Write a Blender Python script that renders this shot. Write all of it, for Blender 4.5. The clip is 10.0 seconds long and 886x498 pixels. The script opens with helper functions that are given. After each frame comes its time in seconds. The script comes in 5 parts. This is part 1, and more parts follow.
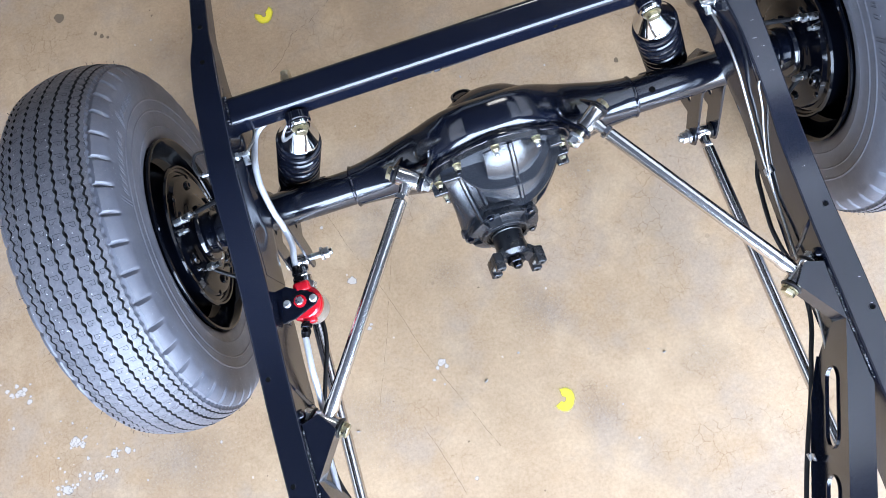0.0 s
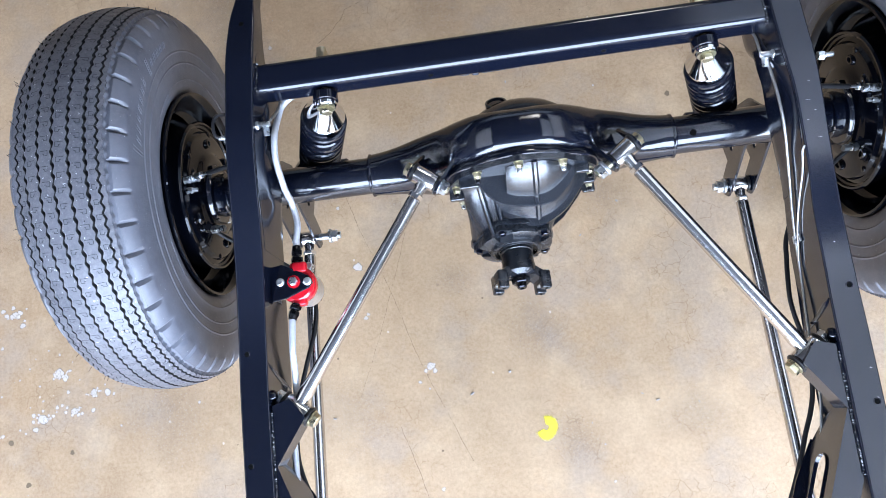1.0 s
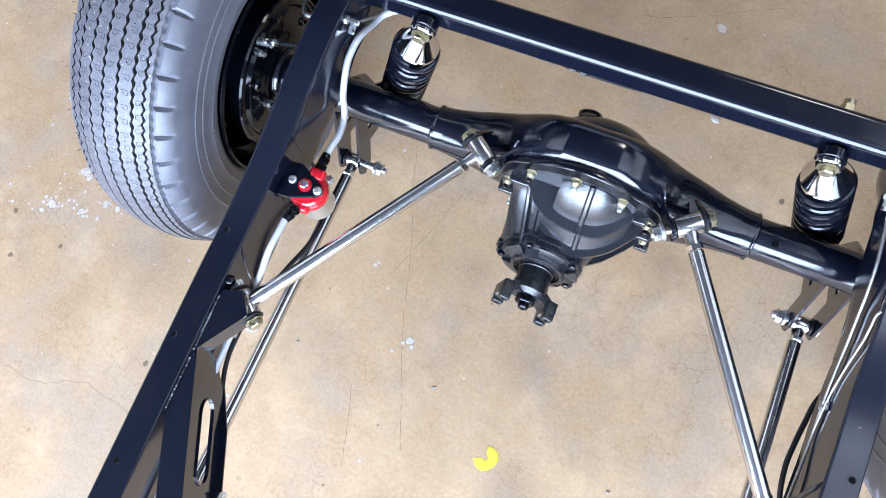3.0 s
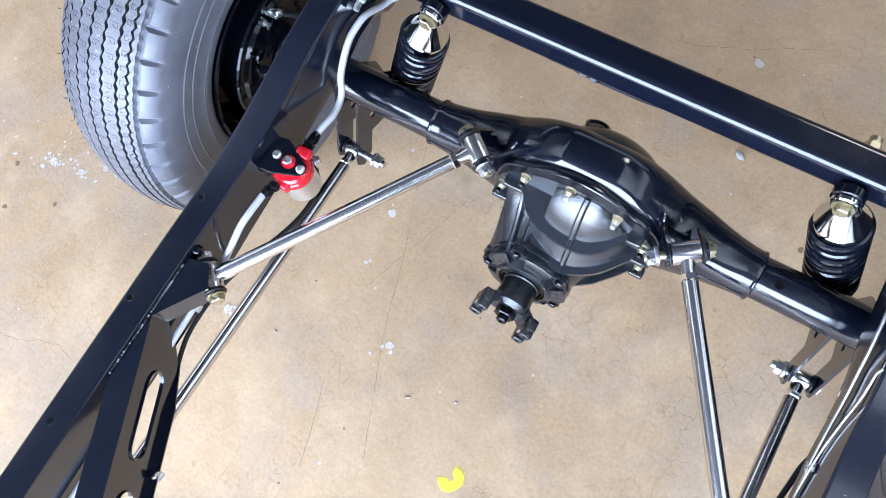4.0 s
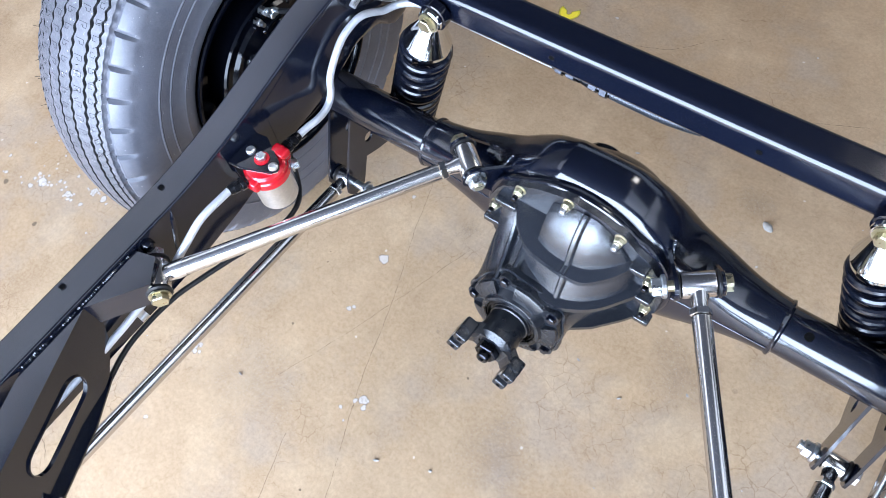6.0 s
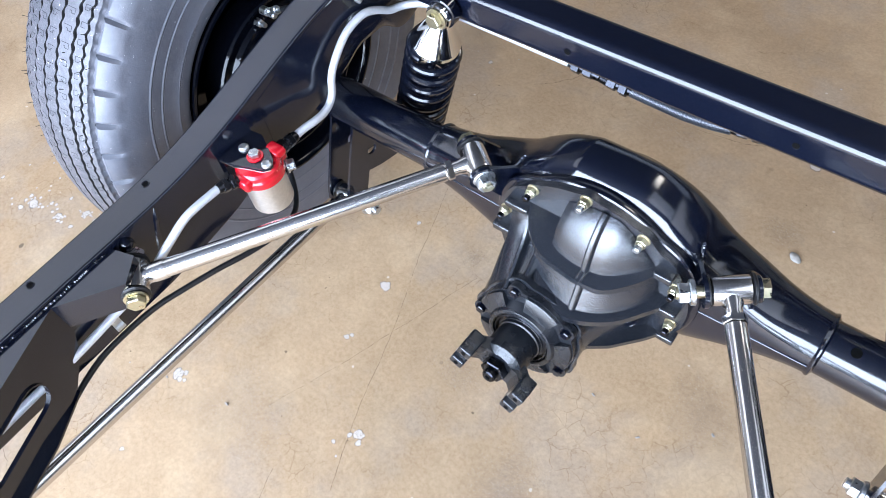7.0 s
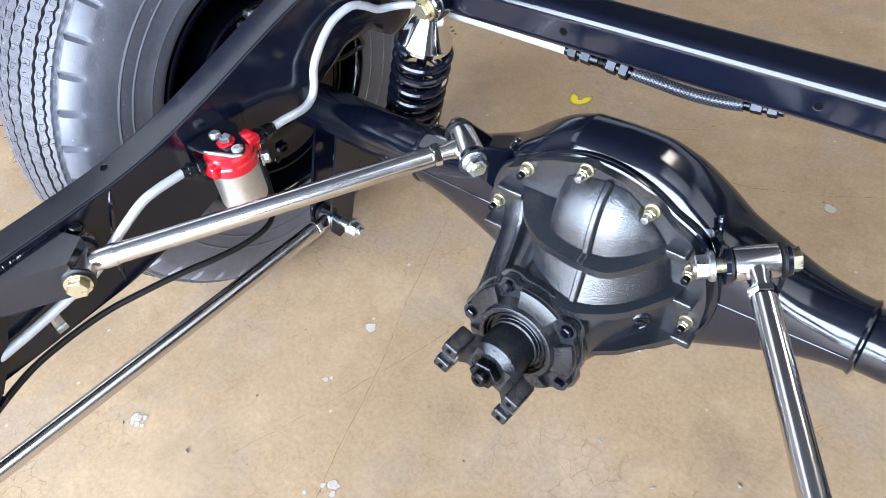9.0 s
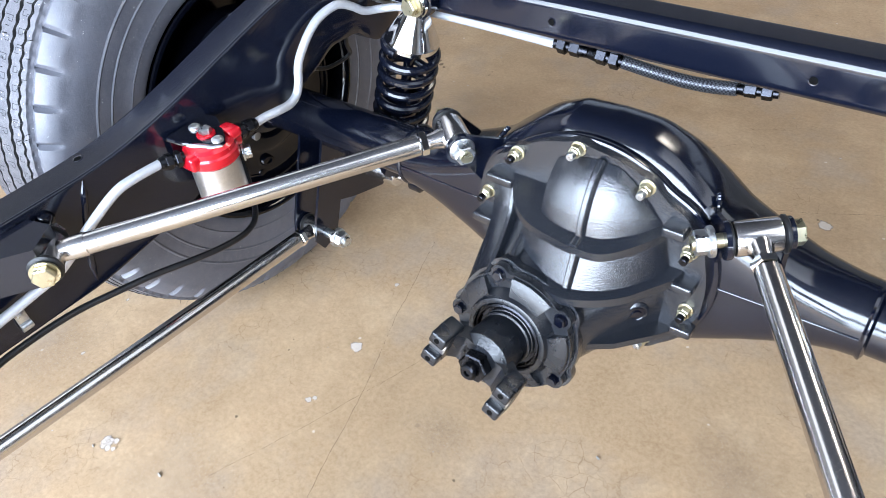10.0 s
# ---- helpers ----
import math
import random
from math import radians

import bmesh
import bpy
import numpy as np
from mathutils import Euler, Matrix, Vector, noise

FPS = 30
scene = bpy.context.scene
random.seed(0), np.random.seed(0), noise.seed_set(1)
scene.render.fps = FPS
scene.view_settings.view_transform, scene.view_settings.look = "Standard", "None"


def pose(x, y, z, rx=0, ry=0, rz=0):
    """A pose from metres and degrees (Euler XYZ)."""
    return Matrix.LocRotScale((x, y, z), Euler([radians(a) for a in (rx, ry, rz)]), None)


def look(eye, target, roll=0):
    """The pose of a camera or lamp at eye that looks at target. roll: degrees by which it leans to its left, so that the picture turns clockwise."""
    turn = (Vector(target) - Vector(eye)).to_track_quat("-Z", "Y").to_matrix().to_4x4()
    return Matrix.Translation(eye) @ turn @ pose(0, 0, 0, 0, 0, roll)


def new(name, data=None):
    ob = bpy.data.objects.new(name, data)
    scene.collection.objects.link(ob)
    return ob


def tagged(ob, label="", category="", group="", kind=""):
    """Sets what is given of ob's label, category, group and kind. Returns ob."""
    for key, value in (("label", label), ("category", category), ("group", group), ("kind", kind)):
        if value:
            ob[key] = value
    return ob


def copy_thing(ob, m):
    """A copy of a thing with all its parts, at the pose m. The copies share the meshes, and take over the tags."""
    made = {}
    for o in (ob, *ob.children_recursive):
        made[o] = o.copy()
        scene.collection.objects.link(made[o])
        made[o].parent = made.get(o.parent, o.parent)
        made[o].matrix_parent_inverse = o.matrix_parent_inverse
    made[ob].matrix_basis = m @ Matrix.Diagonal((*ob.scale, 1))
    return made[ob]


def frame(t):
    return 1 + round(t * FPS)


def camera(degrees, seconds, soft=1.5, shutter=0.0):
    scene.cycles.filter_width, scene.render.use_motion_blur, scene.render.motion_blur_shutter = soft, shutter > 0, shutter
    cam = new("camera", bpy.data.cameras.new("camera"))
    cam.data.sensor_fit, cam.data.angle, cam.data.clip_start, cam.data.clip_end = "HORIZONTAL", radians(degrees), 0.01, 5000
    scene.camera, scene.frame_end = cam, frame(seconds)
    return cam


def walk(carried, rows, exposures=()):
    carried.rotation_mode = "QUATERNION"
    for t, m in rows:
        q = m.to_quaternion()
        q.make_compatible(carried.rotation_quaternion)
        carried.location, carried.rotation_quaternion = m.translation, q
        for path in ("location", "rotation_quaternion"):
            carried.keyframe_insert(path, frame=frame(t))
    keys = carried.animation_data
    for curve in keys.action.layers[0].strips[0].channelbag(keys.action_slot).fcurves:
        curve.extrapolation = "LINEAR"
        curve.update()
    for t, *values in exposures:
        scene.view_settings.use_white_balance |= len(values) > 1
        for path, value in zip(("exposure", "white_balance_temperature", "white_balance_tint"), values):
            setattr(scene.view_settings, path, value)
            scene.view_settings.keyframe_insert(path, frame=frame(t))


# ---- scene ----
from mathutils.geometry import tessellate_polygon

cam = camera(61.5, 10.0, soft=0.5)
PATH = [
    (0, (-0.12, -0.528, 1.921), (-0.182, -0.05, -0.02), -24.9),
    (0.5, (-0.091, -0.513, 1.906), (-0.189, -0.036, -0.034), -24.5),
    (1, (-0.066, -0.498, 1.885), (-0.214, -0.029, -0.053), -24.1),
    (1.5, (-0.039, -0.492, 1.861), (-0.249, -0.033, -0.075), -23.5),
    (2, (-0.007, -0.498, 1.841), (-0.282, -0.052, -0.089), -22.4),
    (2.5, (0.028, -0.496, 1.816), (-0.303, -0.068, -0.11), -20.9),
    (3.8, (0.126, -0.471, 1.67), (-0.337, -0.035, -0.226), -18.5),
    (4, (0.145, -0.47, 1.662), (-0.341, -0.028, -0.227), -18.0),
    (4.5, (0.173, -0.475, 1.603), (-0.36, 0.007, -0.263), -16.2),
    (5, (0.196, -0.494, 1.558), (-0.391, 0.042, -0.278), -14.4),
    (5.5, (0.226, -0.509, 1.509), (-0.422, 0.092, -0.285), -13.1),
    (7, (0.256, -0.553, 1.321), (-0.555, 0.237, -0.328), -10.1),
    (7.5, (0.261, -0.564, 1.261), (-0.593, 0.275, -0.341), -9.6),
    (8, (0.272, -0.577, 1.212), (-0.619, 0.317, -0.34), -9.0),
    (8.5, (0.29, -0.588, 1.167), (-0.64, 0.364, -0.326), -8.4),
    (9, (0.302, -0.609, 1.119), (-0.66, 0.401, -0.314), -7.8),
    (9.5, (0.312, -0.624, 1.072), (-0.676, 0.444, -0.299), -7.3),
    (10, (0.319, -0.638, 1.027), (-0.686, 0.486, -0.286), -6.8),
]
walk(cam, [(t, look(eye, target, roll)) for t, eye, target, roll in PATH], [(0.0, 2.0, 6370, 12), (5.5, 2.0, 6400, 12), (7.0, 2.0, 6650, 12), (10.0, 2.0, 7000, 11)])

# ---- light ----
world = bpy.data.worlds.new("sky")
scene.world = world
world.use_nodes = True
wn = world.node_tree
sky = wn.nodes.new("ShaderNodeTexSky")
sky.sky_type = 'NISHITA'
sky.sun_disc = False
sky.sun_elevation = radians(74)
sky.sun_rotation = radians(180)
wn.links.new(sky.outputs[0], wn.nodes["Background"].inputs[0])
wn.nodes["Background"].inputs[1].default_value = 0.12

sun = new("sun", bpy.data.lights.new("sun", "SUN"))
sun.data.energy = 5.0
sun.data.angle = radians(0.5)
sun.data.color = (1.0, 0.95, 0.88)
sun.matrix_world = look((0, -2.0, 7), (0, 0, 0))


def area(name, eye, target, sx, sy, watts, colour):
    ob = new(name, bpy.data.lights.new(name, "AREA"))
    ob.data.shape = 'RECTANGLE'
    ob.data.size, ob.data.size_y, ob.data.energy, ob.data.color = sx, sy, watts, colour
    ob.matrix_world = look(eye, target)
    return ob


# daylight through the open garage door, three added overhead fill lamps, one ceiling fixture
area("door_daylight", (0.2, -3.32, 1.72), (0.2, 0, 1.45), 5.2, 2.9, 270, (0.62, 0.77, 1.0))
# unseen overhead lamps, added to fill the floor, tyres and rail reflections
area("overhead_fill", (4.15, 1.0, 3.37), (4.15, 1.0, 0), 1.7, 6.0, 13, (0.68, 0.80, 1.0))
area("overhead_fill", (2.1, 0.3, 3.37), (2.1, 0.3, 0), 1.8, 3.0, 4.2, (0.50, 0.70, 1.0))
area("overhead_fill", (-3.5, 0.0, 3.37), (-3.5, 0.0, 0), 1.7, 4.0, 8.0, (0.68, 0.80, 1.0))
area("ceiling_light_glow", (0.95, 2.9, 3.33), (0.95, 2.9, 0), 0.6, 1.2, 8.5, (1.0, 0.97, 0.92))

# ---- materials ----


class Mat:
    """A small wrapper round a node material."""

    def __init__(self, name, base, rough, metal=0.0, spec=0.5, coat=0.0):
        self.m = bpy.data.materials.new(name)
        self.m.use_nodes = True
        self.t = self.m.node_tree
        self.b = self.t.nodes["Principled BSDF"]
        self.b.inputs["Base Color"].default_value = (*base, 1)
        self.b.inputs["Roughness"].default_value = rough
        self.b.inputs["Metallic"].default_value = metal
        self.b.inputs["Specular IOR Level"].default_value = spec
        self.b.inputs["Coat Weight"].default_value = coat
        self.b.inputs["Coat Roughness"].default_value = 0.05
        self.co = self.t.nodes.new("ShaderNodeTexCoord").outputs["Object"]

    def node(self, kind, **kw):
        n = self.t.nodes.new(kind)
        for k, v in kw.items():
            n.inputs[k.replace("_", " ")].default_value = v
        return n

    def link(self, a, b):
        self.t.links.new(a, b)

    def noise(self, scale, detail=4.0, rough=0.55, stretch=None):
        n = self.node("ShaderNodeTexNoise", Scale=scale, Detail=detail, Roughness=rough)
        src = self.co
        if stretch:
            mp = self.node("ShaderNodeMapping")
            mp.inputs["Scale"].default_value = stretch
            self.link(self.co, mp.inputs["Vector"])
            src = mp.outputs[0]
        self.link(src, n.inputs["Vector"])
        return n.outputs["Fac"]

    def ramp(self, fac, *stops):
        r = self.t.nodes.new("ShaderNodeValToRGB")
        e = r.color_ramp.elements
        while len(e) < len(stops):
            e.new(0.5)
        for k, (p, c) in zip(e, stops):
            k.position = p
            k.color = (*c, 1) if len(c) == 3 else c
        self.link(fac, r.inputs[0])
        return r.outputs[0]

    def mix(self, fac, a, b, mode="MIX"):
        n = self.t.nodes.new("ShaderNodeMix")
        n.data_type, n.blend_type = "RGBA", mode
        for s, v in ((n.inputs[0], fac), (n.inputs[6], a), (n.inputs[7], b)):
            if isinstance(v, (float, int)):
                s.default_value = v
            elif isinstance(v, tuple):
                s.default_value = (*v, 1)
            else:
                self.link(v, s)
        return n.outputs[2]

    def math(self, op, a, b=0.0):
        n = self.t.nodes.new("ShaderNodeMath")
        n.operation = op
        for s, v in ((n.inputs[0], a), (n.inputs[1], b)):
            if isinstance(v, (float, int)):
                s.default_value = v
            else:
                self.link(v, s)
        return n.outputs[0]

    def bump(self, height, strength, distance):
        n = self.node("ShaderNodeBump", Strength=strength, Distance=distance)
        self.link(height, n.inputs["Height"])
        old = self.b.inputs["Normal"]
        if old.is_linked:
            self.link(old.links[0].from_socket, n.inputs["Normal"])
        self.link(n.outputs[0], old)

    def rough(self, fac, lo, hi):
        self.link(self.ramp(fac, (0.3, (lo, lo, lo)), (0.7, (hi, hi, hi))), self.b.inputs["Roughness"])

    def colour(self, sock):
        self.link(sock, self.b.inputs["Base Color"])


def make_paint(name, base, lo, hi, peel, coat=0.6, spec=0.5):
    k = Mat(name, base, lo, spec=spec, coat=coat)
    k.rough(k.noise(14, 5), lo, hi)
    k.bump(k.noise(28, 5, 0.75, (1.0, 9.0, 9.0)), 0.025, 0.001)
    k.bump(k.noise(160, 2), peel, 0.001)
    k.colour(k.mix(k.ramp(k.noise(420, 2, 0.6), (0.70, (0, 0, 0)), (0.76, (1, 1, 1))), base, tuple(min(1, 2.0 * c + 0.006) for c in base)))
    return k.m


FRAME_BLACK = make_paint("satin_black_frame_paint", (0.0030, 0.0042, 0.0095), 0.11, 0.19, 0.025, 0.15)
GLOSS_BLACK = make_paint("gloss_black_paint", (0.0016, 0.0023, 0.0060), 0.05, 0.12, 0.05, 0.15)
AXLE_BLACK = make_paint("semi_gloss_black_axle_paint", (0.0022, 0.0034, 0.0085), 0.10, 0.18, 0.03, 0.0, 0.75)
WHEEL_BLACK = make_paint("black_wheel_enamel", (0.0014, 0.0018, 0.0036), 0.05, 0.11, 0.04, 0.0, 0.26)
SPRING_BLACK = make_paint("black_spring_coating", (0.0034, 0.0045, 0.0090), 0.14, 0.24, 0.08, 0.15)

k = Mat("black_cast_iron", (0.0095, 0.0110, 0.0145), 0.26, spec=0.95)
k.rough(k.noise(30, 4), 0.11, 0.17)
k.bump(k.noise(420, 2, 0.6), 0.52, 0.0014)
k.bump(k.noise(110, 3), 0.12, 0.0010)
CAST = k.m

k = Mat("smooth_black_casting", (0.0070, 0.0082, 0.0110), 0.26, spec=0.55)
k.rough(k.noise(30, 4), 0.22, 0.34)
k.bump(k.noise(480, 3, 0.65), 0.40, 0.0010)
k.bump(k.noise(90, 3), 0.10, 0.0008)
CAST_FINE = k.m

k = Mat("polished_stainless", (0.62, 0.60, 0.59), 0.2, 1.0)
k.rough(k.noise(6, 3), 0.16, 0.22)
STAINLESS = k.m

k = Mat("chrome", (0.80, 0.80, 0.80), 0.04, 1.0)
k.rough(k.noise(40, 3), 0.03, 0.09)
CHROME = k.m


def make_metal(name, base, lo, hi, grain=220):
    m = Mat(name, base, lo, 1.0)
    m.rough(m.noise(90, 4), lo, hi)
    m.colour(m.mix(m.noise(grain, 3), tuple(0.75 * c for c in base), base))
    m.bump(m.noise(grain * 3, 2), 0.08, 0.0004)
    return m.m


ZINC = make_metal("zinc_plate", (0.66, 0.68, 0.70), 0.22, 0.40)
GOLD = make_metal("yellow_zinc_plate", (0.60, 0.54, 0.37), 0.22, 0.42)
BRASS = make_metal("aged_bronze_plate", (0.56, 0.50, 0.36), 0.25, 0.40)
LINE_ALU = make_metal("dull_aluminium_tube", (0.60, 0.61, 0.64), 0.42, 0.55)
LINE_ALU.node_tree.nodes["Principled BSDF"].inputs["Metallic"].default_value = 0.55
ALU = make_metal("satin_aluminium", (0.78, 0.78, 0.77), 0.34, 0.48)
STEEL_LINE = make_metal("steel_line", (0.50, 0.49, 0.47), 0.32, 0.46)
BLACK_ANOD = make_metal("black_anodised", (0.035, 0.036, 0.042), 0.22, 0.34)
BARE = make_metal("bare_machined_steel", (0.60, 0.60, 0.60), 0.25, 0.45)

k = Mat("red_anodised", (0.62, 0.008, 0.020), 0.2, 0.35, coat=0.5)
k.rough(k.noise(120, 3), 0.16, 0.28)
RED = k.m

k = Mat("black_rubber_hose", (0.006, 0.006, 0.007), 0.38, spec=0.4)
k.rough(k.noise(60, 3), 0.32, 0.5)
HOSE = k.m

k = Mat("braided_hose", (0.10, 0.11, 0.13), 0.35, 0.55)
w1 = k.node("ShaderNodeTexChecker", Scale=420.0)
k.link(k.co, w1.inputs["Vector"])
k.colour(k.mix(w1.outputs["Fac"], (0.015, 0.015, 0.020), (0.085, 0.09, 0.10)))
k.bump(w1.outputs["Fac"], 0.5, 0.001)
BRAID = k.m

k = Mat("tyre_rubber", (0.04, 0.04, 0.046), 0.5, spec=0.9)
dust = k.ramp(k.noise(9, 6, 0.65), (0.32, (0.056, 0.059, 0.073)), (0.72, (0.099, 0.103, 0.124)))
dust = k.mix(k.ramp(k.noise(75, 6, 0.78), (0.46, (0, 0, 0)), (0.66, (0.8, 0.8, 0.8))), dust, (0.100, 0.099, 0.115))
k.colour(k.mix(k.ramp(k.noise(210, 2), (0.725, (0, 0, 0)), (0.765, (1, 1, 1))), dust, (0.38, 0.38, 0.38)))
k.rough(k.noise(22, 5, 0.65), 0.42, 0.56)
k.bump(k.noise(210, 5, 0.75), 0.35, 0.0014)
k.bump(k.noise(50, 4, 0.6), 0.14, 0.002)
RUBBER = k.m
k = Mat("worn_tread_rubber", (0.05, 0.05, 0.056), 0.6, spec=0.5)
dust = k.ramp(k.noise(11, 6, 0.65), (0.34, (0.050, 0.051, 0.060)), (0.70, (0.100, 0.098, 0.112)))
dust = k.mix(k.ramp(k.noise(130, 6, 0.8), (0.44, (0, 0, 0)), (0.64, (0.8, 0.8, 0.8))), dust, (0.118, 0.112, 0.122))
k.colour(k.mix(k.ramp(k.noise(190, 2), (0.69, (0, 0, 0)), (0.735, (1, 1, 1))), dust, (0.42, 0.42, 0.42)))
k.rough(k.noise(26, 5, 0.65), 0.36, 0.52)
k.bump(k.noise(240, 5, 0.75), 0.5, 0.0014)
TREAD = k.m
# near-black: the grooves' shade is put into the colour; mould hairs share it
k = Mat("darkened_groove_rubber", (0.010, 0.010, 0.011), 0.75)
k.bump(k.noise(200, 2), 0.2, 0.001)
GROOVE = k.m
# darker rubber that carries the shade of the fine tread cuts
k = Mat("cut_shade_rubber", (0.022, 0.023, 0.028), 0.7)
k.bump(k.noise(200, 2), 0.2, 0.001)
CUT = k.m

# near-black for flat discs that stand for the shade inside holes
k = Mat("hole_shade", (0.002, 0.002, 0.002), 0.7, spec=0.05)
k.bump(k.noise(80, 2), 0.1, 0.001)
DARK = k.m
k = Mat("white_paint_marker", (0.75, 0.75, 0.74), 0.6)
k.rough(k.noise(90, 3), 0.5, 0.7)
WHITE = k.m

k = Mat("plaster_wall", (0.20, 0.19, 0.18), 0.8)
k.colour(k.ramp(k.noise(3, 6), (0.3, (0.16, 0.155, 0.15)), (0.7, (0.24, 0.235, 0.225))))
k.bump(k.noise(40, 4), 0.2, 0.004)
WALL = k.m
k = Mat("ceiling_board", (0.10, 0.10, 0.10), 0.8)
k.colour(k.ramp(k.noise(2, 5), (0.3, (0.036, 0.043, 0.056)), (0.7, (0.052, 0.060, 0.076))))
CEIL = k.m
k = Mat("pale_concrete_yard", (0.5, 0.5, 0.5), 0.85)
k.colour(k.ramp(k.noise(60, 5), (0.3, (0.42, 0.41, 0.40)), (0.7, (0.56, 0.55, 0.53))))
YARD = k.m

# worn concrete floor: mottling, brown stains, fine map cracking, dust, dark drops, pale specks
k = Mat("worn_concrete", (0.38, 0.31, 0.23), 0.5, spec=0.4)
big = k.noise(0.9, 6, 0.62)
mid = k.noise(4.2, 8, 0.70)
fine = k.noise(120, 8, 0.80)
base = k.ramp(mid, (0.28, (0.304, 0.194, 0.105)), (0.42, (0.420, 0.294, 0.182)), (0.55, (0.482, 0.346, 0.222)), (0.74, (0.585, 0.440, 0.302)))
base = k.mix(k.ramp(big, (0.42, (0, 0, 0)), (0.58, (0.6, 0.6, 0.6))), base, (0.550, 0.415, 0.282))
base = k.mix(k.ramp(k.noise(1.7, 6, 0.62), (0.47, (0, 0, 0)), (0.60, (0.50, 0.50, 0.50))), base, (0.345, 0.228, 0.130))
base = k.mix(k.ramp(k.noise(3.1, 7, 0.62), (0.49, (0, 0, 0)), (0.60, (0.75, 0.75, 0.75))), base, (0.415, 0.335, 0.270))
base = k.mix(k.ramp(k.noise(5.3, 7, 0.66), (0.51, (0, 0, 0)), (0.64, (0.60, 0.60, 0.60))), base, (0.585, 0.445, 0.300))
base = k.mix(k.ramp(k.noise(8.5, 8, 0.72), (0.52, (0, 0, 0)), (0.66, (0.24, 0.24, 0.24))), base, (0.455, 0.285, 0.140))
base = k.mix(k.ramp(k.noise(15, 9, 0.74), (0.51, (0, 0, 0)), (0.70, (0.30, 0.30, 0.30))), base, (0.285, 0.190, 0.110))
base = k.mix(k.ramp(k.noise(44, 9, 0.8), (0.55, (0, 0, 0)), (0.70, (0.20, 0.20, 0.20))), base, (0.64, 0.52, 0.39))
base = k.mix(0.19, base, k.ramp(fine, (0.40, (0.120, 0.076, 0.040)), (0.60, (0.680, 0.530, 0.380))))


def warped(scale, amount):
    n = k.node("ShaderNodeTexNoise", Scale=scale, Detail=4.0)
    k.link(k.co, n.inputs["Vector"])
    a = k.t.nodes.new("ShaderNodeVectorMath")
    a.operation = "MULTIPLY_ADD"
    k.link(n.outputs["Color"], a.inputs[0])
    a.inputs[1].default_value = (amount, amount, amount)
    k.link(k.co, a.inputs[2])
    return a.outputs[0]


def cells(scale, vec, feature="DISTANCE_TO_EDGE"):
    v = k.node("ShaderNodeTexVoronoi", Scale=scale)
    v.feature = feature
    k.link(vec, v.inputs["Vector"])
    return v


crack_line = k.ramp(cells(10, warped(26, 0.035)).outputs["Distance"], (0.0, (1, 1, 1)), (0.013, (0, 0, 0)))
crack_some = k.ramp(k.noise(4.5, 6, 0.72), (0.50, (0, 0, 0)), (0.64, (0.24, 0.24, 0.24)))
map_crack = k.mix(1.0, crack_line, crack_some, "MULTIPLY")
base = k.mix(map_crack, base, (0.200, 0.122, 0.064))
hair_line = k.ramp(cells(27, warped(60, 0.016)).outputs["Distance"], (0.0, (1, 1, 1)), (0.030, (0, 0, 0)))
hair_some = k.ramp(k.noise(3.7, 7, 0.74), (0.51, (0, 0, 0)), (0.60, (0.62, 0.62, 0.62)))
base = k.mix(k.mix(1.0, hair_line, hair_some, "MULTIPLY"), base, (0.235, 0.150, 0.082))
drops = cells(9, k.co, "F1")
drop_on = k.math("LESS_THAN", drops.outputs["Distance"], 0.055)
drop_pick = k.math("GREATER_THAN", drops.outputs["Color"], 0.70)
base = k.mix(k.math("MULTIPLY", k.math("MULTIPLY", drop_on, drop_pick), 0.3), base, (0.16, 0.12, 0.09))
specks = cells(30, warped(40, 0.01), "F1")
sp = k.math("MULTIPLY", k.math("LESS_THAN", specks.outputs["Distance"], 0.09), k.math("GREATER_THAN", specks.outputs["Color"], 0.80))
base = k.mix(k.math("MULTIPLY", sp, 0.75), base, (0.66, 0.60, 0.53))
base = k.mix(1.0, base, (0.860, 0.794, 0.718), "MULTIPLY")
k.colour(base)
k.rough(k.noise(4, 5), 0.36, 0.55)
k.bump(fine, 0.20, 0.002)
k.bump(map_crack, -0.10, 0.001)
CONCRETE = k.m

k = Mat("yellow_spray_paint", (0.85, 0.66, 0.02), 0.6)
k.colour(k.mix(k.noise(150, 3), (0.72, 0.56, 0.02), (0.90, 0.74, 0.05)))
edge = k.t.nodes.new("ShaderNodeAttribute")
edge.attribute_name = "cover"
grit = k.math("SUBTRACT", k.math("MULTIPLY", edge.outputs["Fac"], 1.7), k.math("MULTIPLY", k.noise(150, 6, 0.8), 0.9))
k.link(k.ramp(grit, (0.0, (0, 0, 0)), (0.75, (1, 1, 1))), k.b.inputs["Alpha"])
SPRAY = k.m
k = Mat("crack_dirt", (0.17, 0.118, 0.072), 0.9)
k.bump(k.noise(90, 2), 0.2, 0.001)
CRACK = k.m
k = Mat("soft_floor_stain", (0.24, 0.185, 0.14), 0.5, spec=0.4)
k.colour(k.mix(k.noise(9, 6, 0.7), (0.25, 0.20, 0.16), (0.36, 0.285, 0.22)))
edge = k.t.nodes.new("ShaderNodeAttribute")
edge.attribute_name = "cover"
grit = k.math("SUBTRACT", k.math("MULTIPLY", edge.outputs["Fac"], 1.5), k.math("MULTIPLY", k.noise(9, 8, 0.7), 1.1))
k.link(k.ramp(grit, (0.0, (0, 0, 0)), (1.0, (0.17, 0.17, 0.17))), k.b.inputs["Alpha"])
STAIN = k.m
k = Mat("grey_stone", (0.3, 0.27, 0.24), 0.7)
k.colour(k.mix(k.noise(160, 4), (0.20, 0.18, 0.16), (0.40, 0.37, 0.33)))
STONE = k.m
